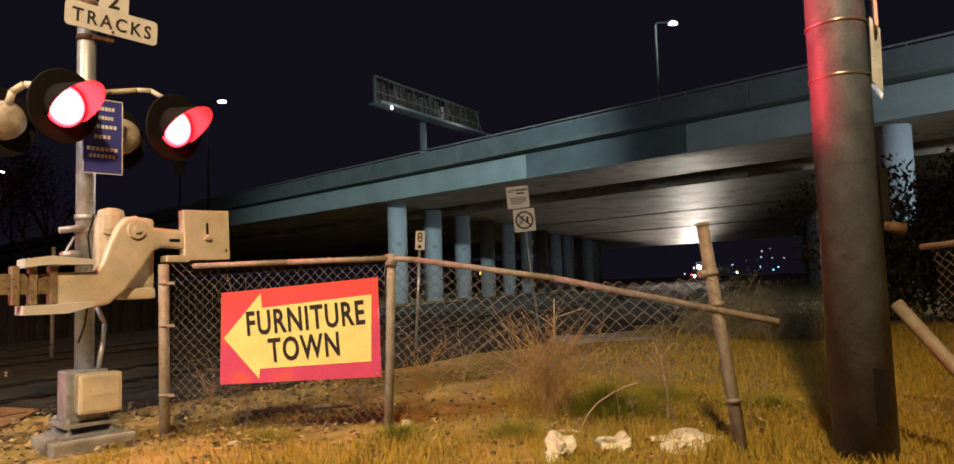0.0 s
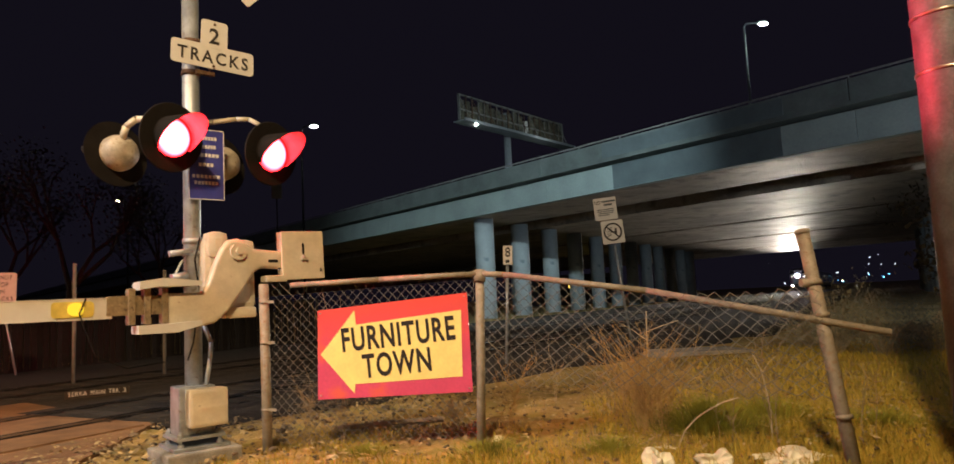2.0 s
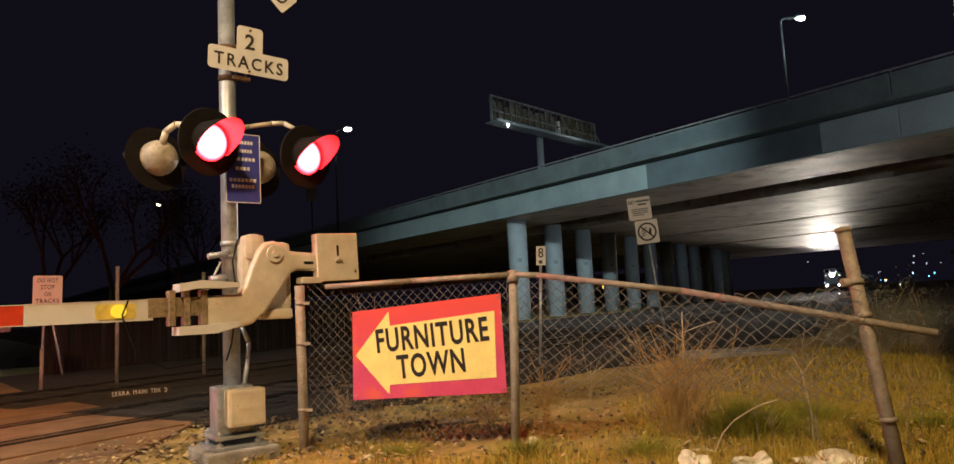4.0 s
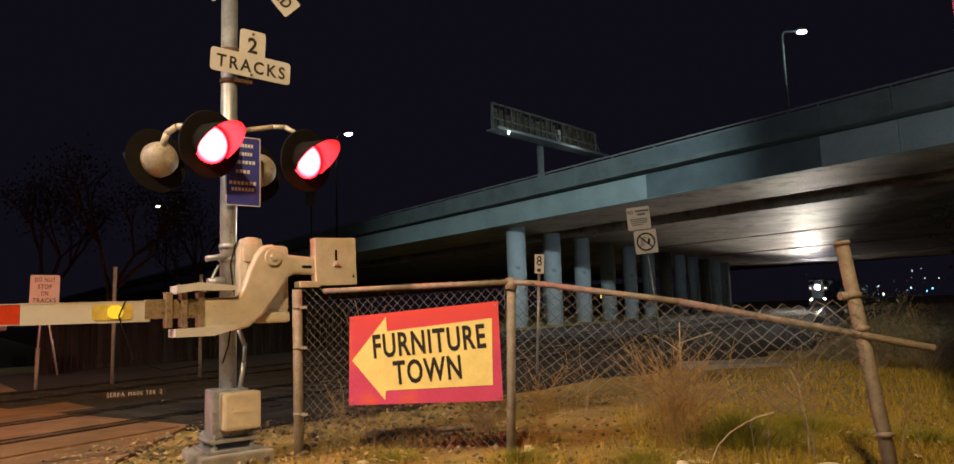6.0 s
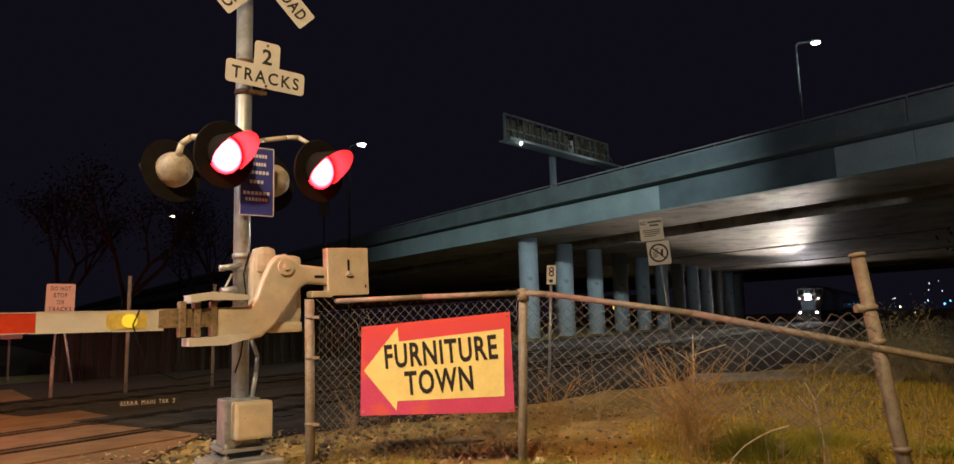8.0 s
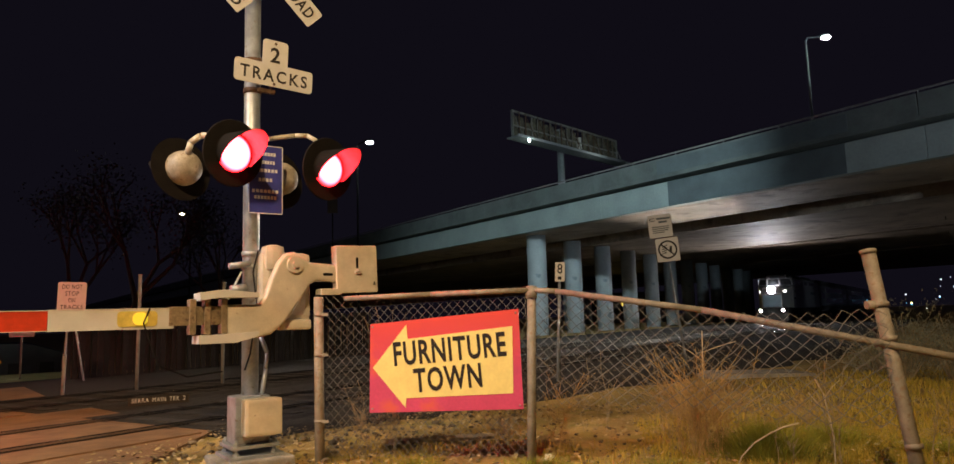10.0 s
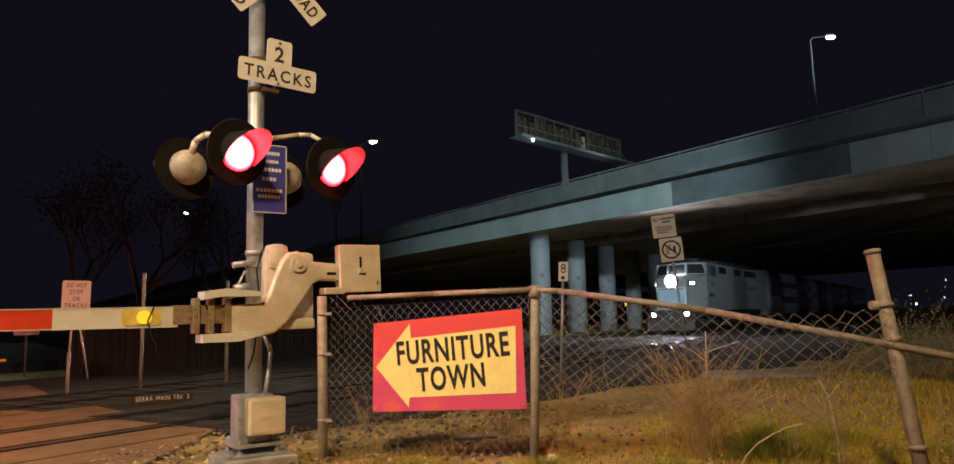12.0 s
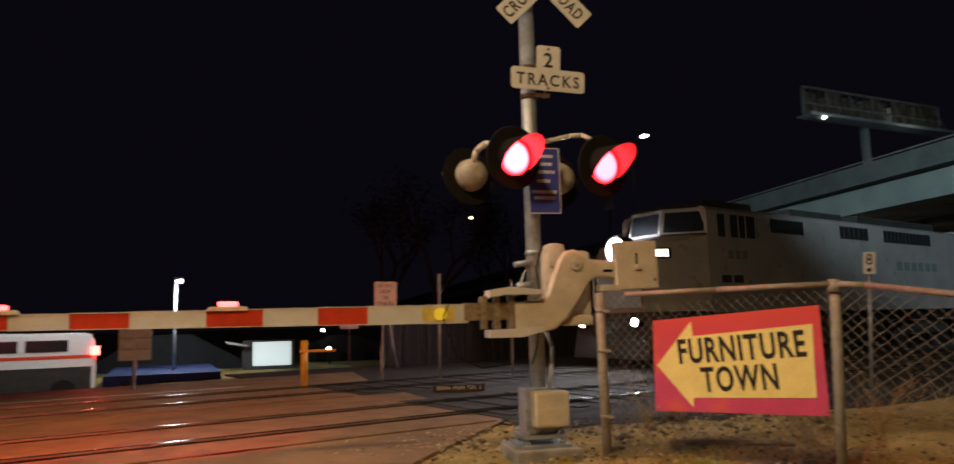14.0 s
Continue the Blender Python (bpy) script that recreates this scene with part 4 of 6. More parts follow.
def build_rail_signs():
    b, t = azr(0.33, 13.75), azr(-0.2, 13.75, 2.12)
    e = small_sign_post("milepost_sign", b, t, "small white milepost sign with black number 8")
    bm = bmesh.new()
    slab(bm, rounded(0.18, 0.37, 0.01), (-0.04, -0.034))
    p = part("plate", bm, M_SIGNW, e, m=facing(azr(-0.21, 13.72, 2.10), 3))
    lettering("8", 0.10, 0.19, M_LETTER, p, Matrix.Translation((0, -0.041, 0.06)), bold=0.01)
    bm = bmesh.new()
    box(bm, -0.04, 0.03, -0.042, -0.04, -0.15, -0.09)
    part("writing_bars", bm, M_LETTER, p)
    b, t = azr(-9.55, 19.2), azr(-8.75, 19.2, 2.75)
    e = small_sign_post("warning_sign", b, t, "two white warning signs on a leaning steel post")
    pm = facing(azr(-8.72, 19.15, 2.90), -4)
    bm = bmesh.new()
    slab(bm, rounded(0.58, 0.62, 0.03), (-0.04, -0.034))
    q = part("lower_sign", bm, M_SIGNW, e, "white sign with a black crossed ring", m=pm)
    bm = bmesh.new()
    for i in range(32):
        a0, a1 = 2 * math.pi * i / 32, 2 * math.pi * (i + 1) / 32
        slab(bm, [(0.245 * math.cos(a0), 0.245 * math.sin(a0)), (0.245 * math.cos(a1), 0.245 * math.sin(a1)), (0.20 * math.cos(a1), 0.20 * math.sin(a1)), (0.20 * math.cos(a0), 0.20 * math.sin(a0))], (-0.043, -0.041))
    part("ring", bm, M_LETTER, q)
    bm = bmesh.new()
    vs = box(bm, -0.2, 0.2, -0.0435, -0.041, -0.018, 0.018)
    bmesh.ops.transform(bm, matrix=pose(0, 0, 0, 0, 45, 0), verts=vs)
    part("slash", bm, M_LETTER, q)
    for j in range(4):
        bm = bmesh.new()
        vs = box(bm, -0.07, 0.07, -0.0432, -0.041, -0.012, 0.012)
        bmesh.ops.transform(bm, matrix=Matrix.Translation((-0.10 + 0.012 * j, 0, -0.09 + 0.062 * j)) @ pose(0, 0, 0, 0, -20, 0), verts=vs)
        part("sleeper_bar", bm, M_LETTER, q)
    bm = bmesh.new()
    slab(bm, [(0.06, -0.10), (0.10, -0.10), (0.11, 0.0), (0.12, 0.08), (0.07, 0.10), (0.04, 0.0)], (-0.0434, -0.041))
    part("mark", bm, M_LETTER, q)
    pm = facing(azr(-8.25, 19.15, 3.53), -4)
    bm = bmesh.new()
    slab(bm, rounded(0.60, 0.60, 0.03), (-0.04, -0.034))
    q = part("upper_sign", bm, M_SIGNW, e, "white notice with rows of writing", m=pm)
    lettering("NO", 0.15, 0.11, M_LETTER, q, Matrix.Translation((-0.19, -0.041, 0.18)), bold=0.015)
    for i, (x, w, z, h) in enumerate(((0.10, 0.36, 0.17, 0.05), (0.08, 0.22, 0.08, 0.05), (0.0, 0.44, -0.03, 0.025), (0.0, 0.44, -0.08, 0.025), (0.0, 0.40, -0.13, 0.025), (-0.05, 0.30, -0.18, 0.025))):
        bm = bmesh.new()
        box(bm, x - w / 2, x + w / 2, -0.0425, -0.041, z, z + h)
        part("writing_bars", bm, M_PATCH, q)
    # do not stop on tracks
    c = azr(36.25, 17.2, 1.97)
    e = thing("track_warning_sign", facing(c, 1) @ Matrix.Diagonal((0.8, 1, 0.92, 1)), "white sign that reads do not stop on tracks", "sign")
    bm = bmesh.new()
    slab(bm, rounded(0.66, 0.68, 0.04), (-0.006, 0.0))
    pl = part("plate", bm, M_SIGNW, e)
    for i, (w, x) in enumerate((("DO NOT", 0.46), ("STOP", 0.31), ("ON", 0.16), ("TRACKS", 0.52))):
        lettering(w, x, 0.10, M_LETTER, pl, Matrix.Translation((0, -0.007, 0.235 - 0.155 * i)), 1.15, bold=0.01)
    for x0, x1 in ((-0.03, -0.10), (0.05, 0.38)):
        bm = bmesh.new()
        rod(bm, (x0, 0.02, 0.3 if x0 < 0 else -0.35), (x1, 0.02, -1.9), 0.025, seg=8)
        part("leg", bm, M_GALV, e)
    # second small red warning plate down the road
    for az, r, z, w, h in ((39.1, 24, 1.22, 0.62, 0.17),):
        e = small_sign_post("roadside_plate", azr(az, r), azr(az, r, z), "small red-lit plate on a post beside the road", M_POST)
        bm = bmesh.new()
        slab(bm, rounded(w, h, 0.03), (-0.04, -0.034))
        part("plate", bm, M_SIGNW, e, m=facing(azr(az, r, z)))
    # painted track name on the edge board between the tracks
    e = thing("track_name_board", Matrix.Translation(along(7.2, -11.3)) @ pose(0, 0, 0, 0, 0, 33) @ Matrix.Diagonal((0.56, 1, 0.7, 1)), "low dark board with pale painted lettering", "sign")
    bm = bmesh.new()
    box(bm, -0.85, 0.85, 0, 0.05, -0.05, 0.16, 0.008)
    bd = part("board", bm, M_TIE, e)
    for word, w, x in (("SERRA", 0.47, -0.515), ("MAIN", 0.37, 0.005), ("TRK", 0.28, 0.43), ("2", 0.08, 0.71)):
        lettering(word, w, 0.10, M_LETTERW, bd, Matrix.Translation((x, -0.004, 0.09)), 1.15)


# ---------------------------------------------------------------- far side: posts, fence, trees, buildings
def build_far_side():
    for az, r, h in ((32.0, 16.2, 2.35), (26.2, 16.6, 2.2), (36.6, 16.4, 0.78)):
        bm = bmesh.new()
        rod(bm, (0, 0, -0.1), (0.02, 0, h), 0.035, seg=10)
        rod(bm, (0.02, 0, h), (0.02, 0, h + 0.03), 0.042, seg=10)
        tagged(put("steel_post", bm, M_POST, m=Matrix.Translation(azr(az, r))), "thin dull steel post beside the tracks", "post", "posts by the tracks")
    e = thing("board_fence", Matrix.Identity(4), "dark weathered wooden board fence behind the tracks", "fence")
    bm = bmesh.new()
    box(bm, -0.075, 0.075, -0.012, 0.012, -0.4, 1.75, 0.004)
    first = None
    for i in range(70):
        p = along(9.8 + 0.17 * i, -19.5) + Vector((0, 0, 0.1 * noise.noise((i * 0.3, 0, 0)) - 0.1))
        m = Matrix.Translation(p) @ pose(0, 0, 0, random.uniform(-2, 2), 0, 63 + random.uniform(-3, 3))
        if first is None:
            first = part("board", bm, M_WOOD, e, m=m)
        else:
            o = first.copy()
            scene.collection.objects.link(o)
            o.matrix_basis = m


def tree(base, height, spread, seed, label, leaves=900):
    rnd = random.Random(seed)
    e = thing("tree", Matrix.Translation(base), label, "tree", "trees by the tracks")
    bm = bmesh.new()
    tips = []

    def grow(p, d, length, r, level):
        q = p + d * length
        rod(bm, p, q, r, r * 0.65, 7 if level < 2 else 4, False)
        if level > 1:
            tips.append(q)
        if level >= 4:
            return
        for _ in range(3 if level < 3 else 2):
            v = Vector((rnd.uniform(-1, 1), rnd.uniform(-1, 1), rnd.uniform(-0.1, 0.8)))
            grow(q, (d * 0.8 + v * spread).normalized(), length * rnd.uniform(0.6, 0.82), r * 0.6, level + 1)

    grow(Vector((0, 0, -0.3)), Vector((0.05, 0.02, 1)).normalized(), height * 0.32, height * 0.022, 0)
    part("trunk", bm, M_BARK, e)
    verts, faces = [], []
    for _ in range(leaves):
        c = rnd.choice(tips) + Vector((rnd.gauss(0, 0.35), rnd.gauss(0, 0.35), rnd.gauss(0, 0.3)))
        a = Vector((rnd.uniform(-1, 1), rnd.uniform(-1, 1), rnd.uniform(-1, 1))) * 0.06
        b = Vector((rnd.uniform(-1, 1), rnd.uniform(-1, 1), rnd.uniform(-1, 1))) * 0.05
        k = len(verts)
        verts += [c - a, c + b, c + a, c - b]
        faces.append((k, k + 1, k + 2, k + 3))
    me = bpy.data.meshes.new("crown")
    me.from_pydata(verts, [], faces)
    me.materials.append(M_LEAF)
    o = new("crown", me)
    o.parent = e


def far_house(az0, az1, r, z0, z1, ridge, wall, label, name="warehouse"):
    a, b = azr(az1, r), azr(az0, r)
    d = b - a
    w = d.length
    d.normalize()
    q = Vector((-d.y, d.x, 0))
    e = thing(name, Matrix(((d.x, q.x, 0, a.x), (d.y, q.y, 0, a.y), (0, 0, 1, 0), (0, 0, 0, 1))), label, "building", "buildings past the tracks")
    bm = bmesh.new()
    box(bm, 0, w, 0, 9, z0, z1)
    part("wall", bm, wall, e)
    if ridge:
        bm = bmesh.new()
        slab(bm, [(-0.3, z1), (w + 0.3, z1), (w * 0.62, ridge), (w * 0.3, ridge)], (-0.4, 9.4))
        part("roof", bm, M_FARROOF, e)
    for i in range(3):
        bm = bmesh.new()
        x = w * (0.15 + 0.3 * i)
        box(bm, x, x + w * 0.14, -0.03, 0, z0 + (z1 - z0) * 0.35, z1 - (z1 - z0) * 0.15)
        part("window", bm, M_GLASS, e)
    return e


def build_van():
    e = thing("van", facing(azr(62.3, 27, -1.0)), "white van with a red stripe and a lit red tail light", "van")
    bm = bmesh.new()
    slab(bm, [(-3.0, 0.35), (2.5, 0.35), (2.55, 1.15), (2.45, 2.1), (2.3, 2.22), (-1.3, 2.25), (-2.1, 1.45), (-3.0, 1.25)], (0.0, 1.8))
    bmesh.ops.bevel(bm, geom=list(bm.edges), offset=0.07, segments=2, affect="EDGES")
    part("body", bm, M_SIGNW, e)
    for y0, y1 in ((-0.012, 0.0), (1.8, 1.812)):
        bm = bmesh.new()
        box(bm, -2.6, 2.4, y0, y1, 1.40, 1.50)
        part("stripe", bm, M_REDSTRIPE, e, "red stripe")
        bm = bmesh.new()
        box(bm, -2.8, 2.4, y0, y1, 0.40, 1.12)
        part("lower_panel", bm, M_TRAINDARK, e, "dark lower panel")
        for x0, x1 in ((-0.9, 0.3), (0.5, 1.7)):
            bm = bmesh.new()
            box(bm, x0, x1, y0, y1, 1.62, 2.0)
            part("window", bm, M_GLASS, e)
    for x in (-1.9, 1.6):
        for y in (0.1, 1.7):
            bm = bmesh.new()
            rod(bm, (x, y - 0.13, 0.36), (x, y + 0.13, 0.36), 0.36, seg=18)
            part("wheel", bm, M_BLACK, e)
    for y in (0.12, 1.68):
        bm = bmesh.new()
        box(bm, 2.36, 2.62, y - 0.2, y + 0.1, 1.48, 1.78, 0.04)
        part("tail_light", bm, M_TAIL, e, "lit red tail light")
    lamp("tail_light_glow", "SPOT", e.matrix_basis @ Vector((2.4, -0.35, 1.6)), 900, (1, 0.06, 0.05), 0.08, (-10, 8, 0), 130)


M_SIGNBACK = mat("bare_sign_back", (0.30, 0.36, 0.31), 0.6, 0.2, 8, 0.15, 0.05)
M_TAIL = glow("lit_tail_light", (1.0, 0.05, 0.04), 40)


def build_left_background():
    far_house(48.6, 56.5, 36, -2.7, -0.75, None, M_TARP, "low dark blue painted wall past the tracks", "blue_shed")
    far_house(46.5, 57.5, 48, -2.7, -1.2, 0.95, M_FARWALL, "dark grey gabled warehouse past the tracks")
    far_house(57.5, 72, 44, -2.7, 0.2, 1.4, M_FARWALL, "dark building behind the parked cars")
    far_house(36.5, 42.5, 52, -2.7, -0.2, 0.6, M_FARROOF, "dark low building beside the lit front")
    e = far_house(-8.9, -1.5, 105, 0, 4.4, None, M_FARWALL, "long dark building with two lit yellow windows past the columns", "long_building")
    for x in (6.3, 9.9):
        bm = bmesh.new()
        box(bm, x, x + 1.7, -0.07, -0.04, 2.45, 3.15)
        part("lit_window", bm, M_CITYYW, e, "lit yellow window")
    # the lit front
    e = thing("lit_front", facing(azr(45.2, 45, -2.7)), "small white shop front lit at night", "building", "buildings past the tracks")
    bm = bmesh.new()
    box(bm, -1.5, 1.5, 0, 3, 0, 3.2)
    part("wall", bm, M_FARWALL, e)
    bm = bmesh.new()
    slab(bm, [(-0.9, 1.7), (1.3, 1.7), (1.3, 3.1), (-0.9, 3.1)], (-0.04, -0.01))
    part("lit_window", bm, M_SHOP, e, "bright white window")
    bm = bmesh.new()
    slab(bm, [(-2.4, 3.05), (-1.2, 2.85), (-1.2, 2.95), (-2.4, 3.2)], (-0.5, 0.5))
    part("awning", bm, M_SIGNW, e)
    for az, r, z, rad, m in ((41.1, 50, 1.0, 0.09, M_LEDHEAD), (40.6, 48, -0.2, 0.11, M_LEDHEAD), (58.3, 42, 1.1, 0.12, M_LEDHEAD)):
        e = thing("wall_lamp", Matrix.Translation(azr(az, r, 0)), "small bright white lamp on a dark pole", "lamp", "far lamps")
        bm = bmesh.new()
        rod(bm, (0, 0, -2.7), (0, 0, z), 0.05, seg=6)
        part("pole", bm, M_BLACK, e)
        bm = bmesh.new()
        bmesh.ops.create_uvsphere(bm, u_segments=10, v_segments=6, radius=rad, matrix=Matrix.Translation((0, -0.1, z)))
        part("lens", bm, m, e)
    street_lamp(azr(51.9, 40, -2.6), 6.5, 0.5, 130, M_LEDHEAD, "street lamp with a white head past the tracks")
    street_lamp(azr(16.0, 46), 13.0, 0.6, 0, M_LEDHEAD, "tall street lamp with bright white head", pole=M_BLACK)
    street_lamp(azr(28.6, 60), 10.3, 0.5, 180, M_WARMHEAD, "street lamp with yellow-white head behind the trees", pole=M_BLACK)
    # added spot in mid-air before the van, brightens its white side
    lamp("yard_spot", "SPOT", azr(57.5, 24.5, 5.2), 2200, (0.95, 0.97, 1.0), 0.2, azr(62.0, 27, 0.8), 95)
    # spot at the head of the white street lamp past the tracks
    lamp("yard_spot", "SPOT", azr(51.4, 39.3, 3.6), 2200, (0.9, 0.98, 1.0), 0.2, azr(53.2, 41, -2.5), 150)
    # back of a road sign
    e = thing("road_sign", facing(azr(54.5, 17)), "grey back of a road sign on a post", "sign")
    for i in range(3):
        bm = bmesh.new()
        box(bm, -0.32, 0.32, -0.02, 0.0, 0.62 + 0.24 * i, 0.85 + 0.24 * i, 0.006)
        part("panel", bm, M_SIGNBACK, e)
    bm = bmesh.new()
    rod(bm, (0, 0.03, -0.2), (0, 0.03, 1.3), 0.04, seg=8)
    part("post", bm, M_GALV, e)
    # bollard with a short rail
    e = thing("bollard", facing(Vector((-10.26, 11.18, 0))), "yellow steel bollard with a pale side rail", "bollard")
    bm = bmesh.new()
    rod(bm, (0, 0, -0.1), (0, 0, 0.97), 0.075, seg=14)
    part("tube", bm, M_YPAINT, e)
    bm = bmesh.new()
    box(bm, -0.1, 0.62, -0.1, -0.06, 0.73, 0.78, 0.01)
    part("rail", bm, M_YPAINT, e)
    build_van()
    # small hanging notice on the far side pole
    b = azr(18.0, 30)
    e = small_sign_post("far_pole_sign", b, azr(18.0, 30, 6.2), "small pale plate on a tall dark post", M_BLACK)
    bm = bmesh.new()
    slab(bm, rounded(0.42, 0.62, 0.02), (-0.04, -0.03))
    part("plate", bm, M_PATCH, e, m=facing(azr(18.0, 30, 6.15)))
    tree(azr(32.5, 31), 8.5, 0.62, 3, "dark bare tree beside the railway", 2600)
    tree(azr(36.5, 36), 8.0, 0.6, 5, "dark sparse tree beside the railway", 2600)
    tree(azr(26.5, 44), 8.0, 0.6, 9, "dark sparse tree behind the signal", 2600)
    # city lights on the far slope
    bm = bmesh.new()
    rnd = random.Random(4)
    cols = (M_CITYW, M_CITYB, M_CITYY, M_CITYR)
    sets = [bmesh.new() for _ in cols]
    for _ in range(9):
        az = rnd.uniform(-33, -22)
        z = EYE + 330 * math.tan(radians(abs(rnd.gauss(0, 0.6)) + 0.05))
        bmesh.ops.create_icosphere(sets[rnd.choice((0, 0, 1, 2))], subdivisions=1, radius=rnd.uniform(0.06, 0.14), matrix=Matrix.Translation(azr(az, 330, z)))
    for az, up, size, i in ((-21.05, 0.19, 0.35, 0), (-21.58, 0.12, 0.5, 3), (-22.18, 0.06, 0.45, 1), (-24.89, 0.18, 0.6, 2), (-25.74, -0.23, 0.4, 0), (-26.71, 1.7, 0.3, 0), (-26.54, 0.57, 0.3, 0), (-24.62, 0.77, 0.3, 0), (-24.88, 0.12, 0.45, 1), (-26.64, 1.26, 0.25, 0), (-27.27, 1.84, 0.22, 0), (-27.46, 0.28, 0.5, 1), (-27.8, 0.47, 0.5, 1), (-26.56, 0.51, 0.35, 1), (-28.51, -0.32, 0.4, 0), (-27.41, 1.16, 0.25, 0), (-28.22, 1.14, 0.25, 0), (-24.5, 0.74, 0.2, 0), (-20.07, 1.76, 0.2, 0), (-13.75, 0.96, 0.5, 0), (-11.18, 1.36, 0.3, 0)):
        bmesh.ops.create_icosphere(sets[i], subdivisions=1, radius=size * 0.6, matrix=Matrix.Translation(azr(az, 330, EYE + 330 * math.tan(radians(up)))))
    bm.free()
    for b, m, nm in zip(sets, cols, ("white", "blue", "yellow", "red")):
        tagged(put("city_lights", b, m), nm + " far city lights on the horizon", "city lights", kind="stuff")


M_CITYYW = glow("yellow_window_light", (1.0, 0.72, 0.12), 1.6)
M_CITYW = glow("far_white_lights", (0.9, 0.95, 1.0), 5)
M_CITYB = glow("far_blue_lights", (0.15, 0.6, 1.0), 6)
M_CITYY = glow("far_yellow_lights", (1.0, 0.65, 0.15), 9)
M_CITYR = glow("far_red_lights", (1.0, 0.06, 0.05), 9)


# ---------------------------------------------------------------- grass, weeds, litter
def blades(name, spots, label, material, category="grass"):
    """spots: x, y, z, height, lean x, lean y, width"""
    verts, faces = [], []
    for x, y, z, h, lx, ly, w in spots:
        a = random.uniform(0, math.pi)
        dx, dy = math.cos(a) * w, math.sin(a) * w
        k = len(verts)
        verts += [(x - dx, y - dy, z), (x + dx, y + dy, z), (x + dx * 0.6 + lx * 0.4, y + dy * 0.6 + ly * 0.4, z + h * 0.6), (x - dx * 0.6 + lx * 0.4, y - dy * 0.6 + ly * 0.4, z + h * 0.6), (x + lx, y + ly, z + h)]
        faces += [(k, k + 1, k + 2, k + 3), (k + 3, k + 2, k + 4)]
    me = bpy.data.meshes.new(name)
    me.from_pydata(verts, [], faces)
    me.materials.append(material)
    return tagged(new(name, me), label, category, kind="stuff")


def build_grass():
    rnd = random.Random(7)
    spots = []
    while len(spots) < 95000:
        x, y = rnd.uniform(-2.6, 7.5), 3.0 + 6.5 * rnd.random() ** 1.25
        dens = 0.5 + 0.5 * noise.noise((x * 0.9, y * 0.9, 2)) + (0.45 if x > 0.8 else -0.1) + (0.3 if y < 5.9 else 0) - (0.2 if x < 2.4 else 0.1) * (y - 5)
        if rnd.random() > dens:
            continue
        h = rnd.uniform(0.02, 0.085) * (1 + 1.2 * max(0, noise.noise((x * 1.3, y * 1.3, 5))))
        spots.append((x, y, -0.05, h + 0.03, rnd.gauss(0, 0.04), rnd.gauss(0, 0.04), 0.005))
    while len(spots) < 115000:
        x, y = rnd.uniform(1.2, 13), rnd.uniform(8.5, 15)
        if rnd.random() < (x / y - 0.22) / 0.3 and Vector((x, y, 0)).dot(N) > min(-2.2, -6.0 + 0.27 * (Vector((x, y, 0)).dot(U) - 6)) and rnd.random() < 0.55 + 0.5 * noise.noise((x * 0.7, y * 0.7, 2)):
            spots.append((x, y, -0.05, rnd.uniform(0.06, 0.16), rnd.gauss(0, 0.05), rnd.gauss(0, 0.05), 0.008))
    blades("grass", spots, "short yellow-green grass on bare dirt", M_GRASSVAR)
    tuft = []
    for cx, cy, rr, hh, k in ((1.75, 6.6, 0.42, 0.42, 2600), (2.5, 7.2, 0.35, 0.3, 900), (0.75, 5.9, 0.3, 0.2, 700), (-0.2, 6.0, 0.35, 0.2, 700), (3.3, 6.6, 0.5, 0.22, 900), (-1.3, 6.2, 0.3, 0.16, 500), (1.0, 4.6, 0.4, 0.14, 700)):
        for _ in range(k):
            a, q = rnd.uniform(0, 2 * math.pi), abs(rnd.gauss(0, rr * 0.55))
            h = hh * rnd.uniform(0.5, 1.0) * max(0.3, 1 - q / rr * 0.4)
            tuft.append((cx + q * math.cos(a), cy + q * math.sin(a), -0.05, h, rnd.gauss(0.7 * q * math.cos(a), 0.12), rnd.gauss(0.7 * q * math.sin(a), 0.12), 0.003))
    blades("grass_tuft", tuft, "taller green grass tufts by the fence", M_TUFT)
    bm = bmesh.new()
    for _ in range(1500):
        x, y = rnd.uniform(-4.3, 4.5), rnd.uniform(4.5, 10.5)
        bmesh.ops.create_icosphere(bm, subdivisions=1, radius=rnd.uniform(0.008, 0.03), matrix=Matrix.Translation((x, y, -0.01)) @ Matrix.Diagonal((1, rnd.uniform(0.6, 1.2), 0.6, 1)))
    for _ in range(420):
        p = along(rnd.uniform(4, 30), rnd.gauss(-5.9, 0.6), 0.02)
        bmesh.ops.create_icosphere(bm, subdivisions=1, radius=rnd.uniform(0.015, 0.055), matrix=Matrix.Translation(p) @ pose(0, 0, 0, 0, 0, rnd.uniform(0, 180)) @ Matrix.Diagonal((1.3, rnd.uniform(0.6, 1.0), 0.6, 1)))
    tagged(put("gravel", bm, M_STONE), "scattered stones and leaf litter on the dirt", "gravel", kind="stuff")


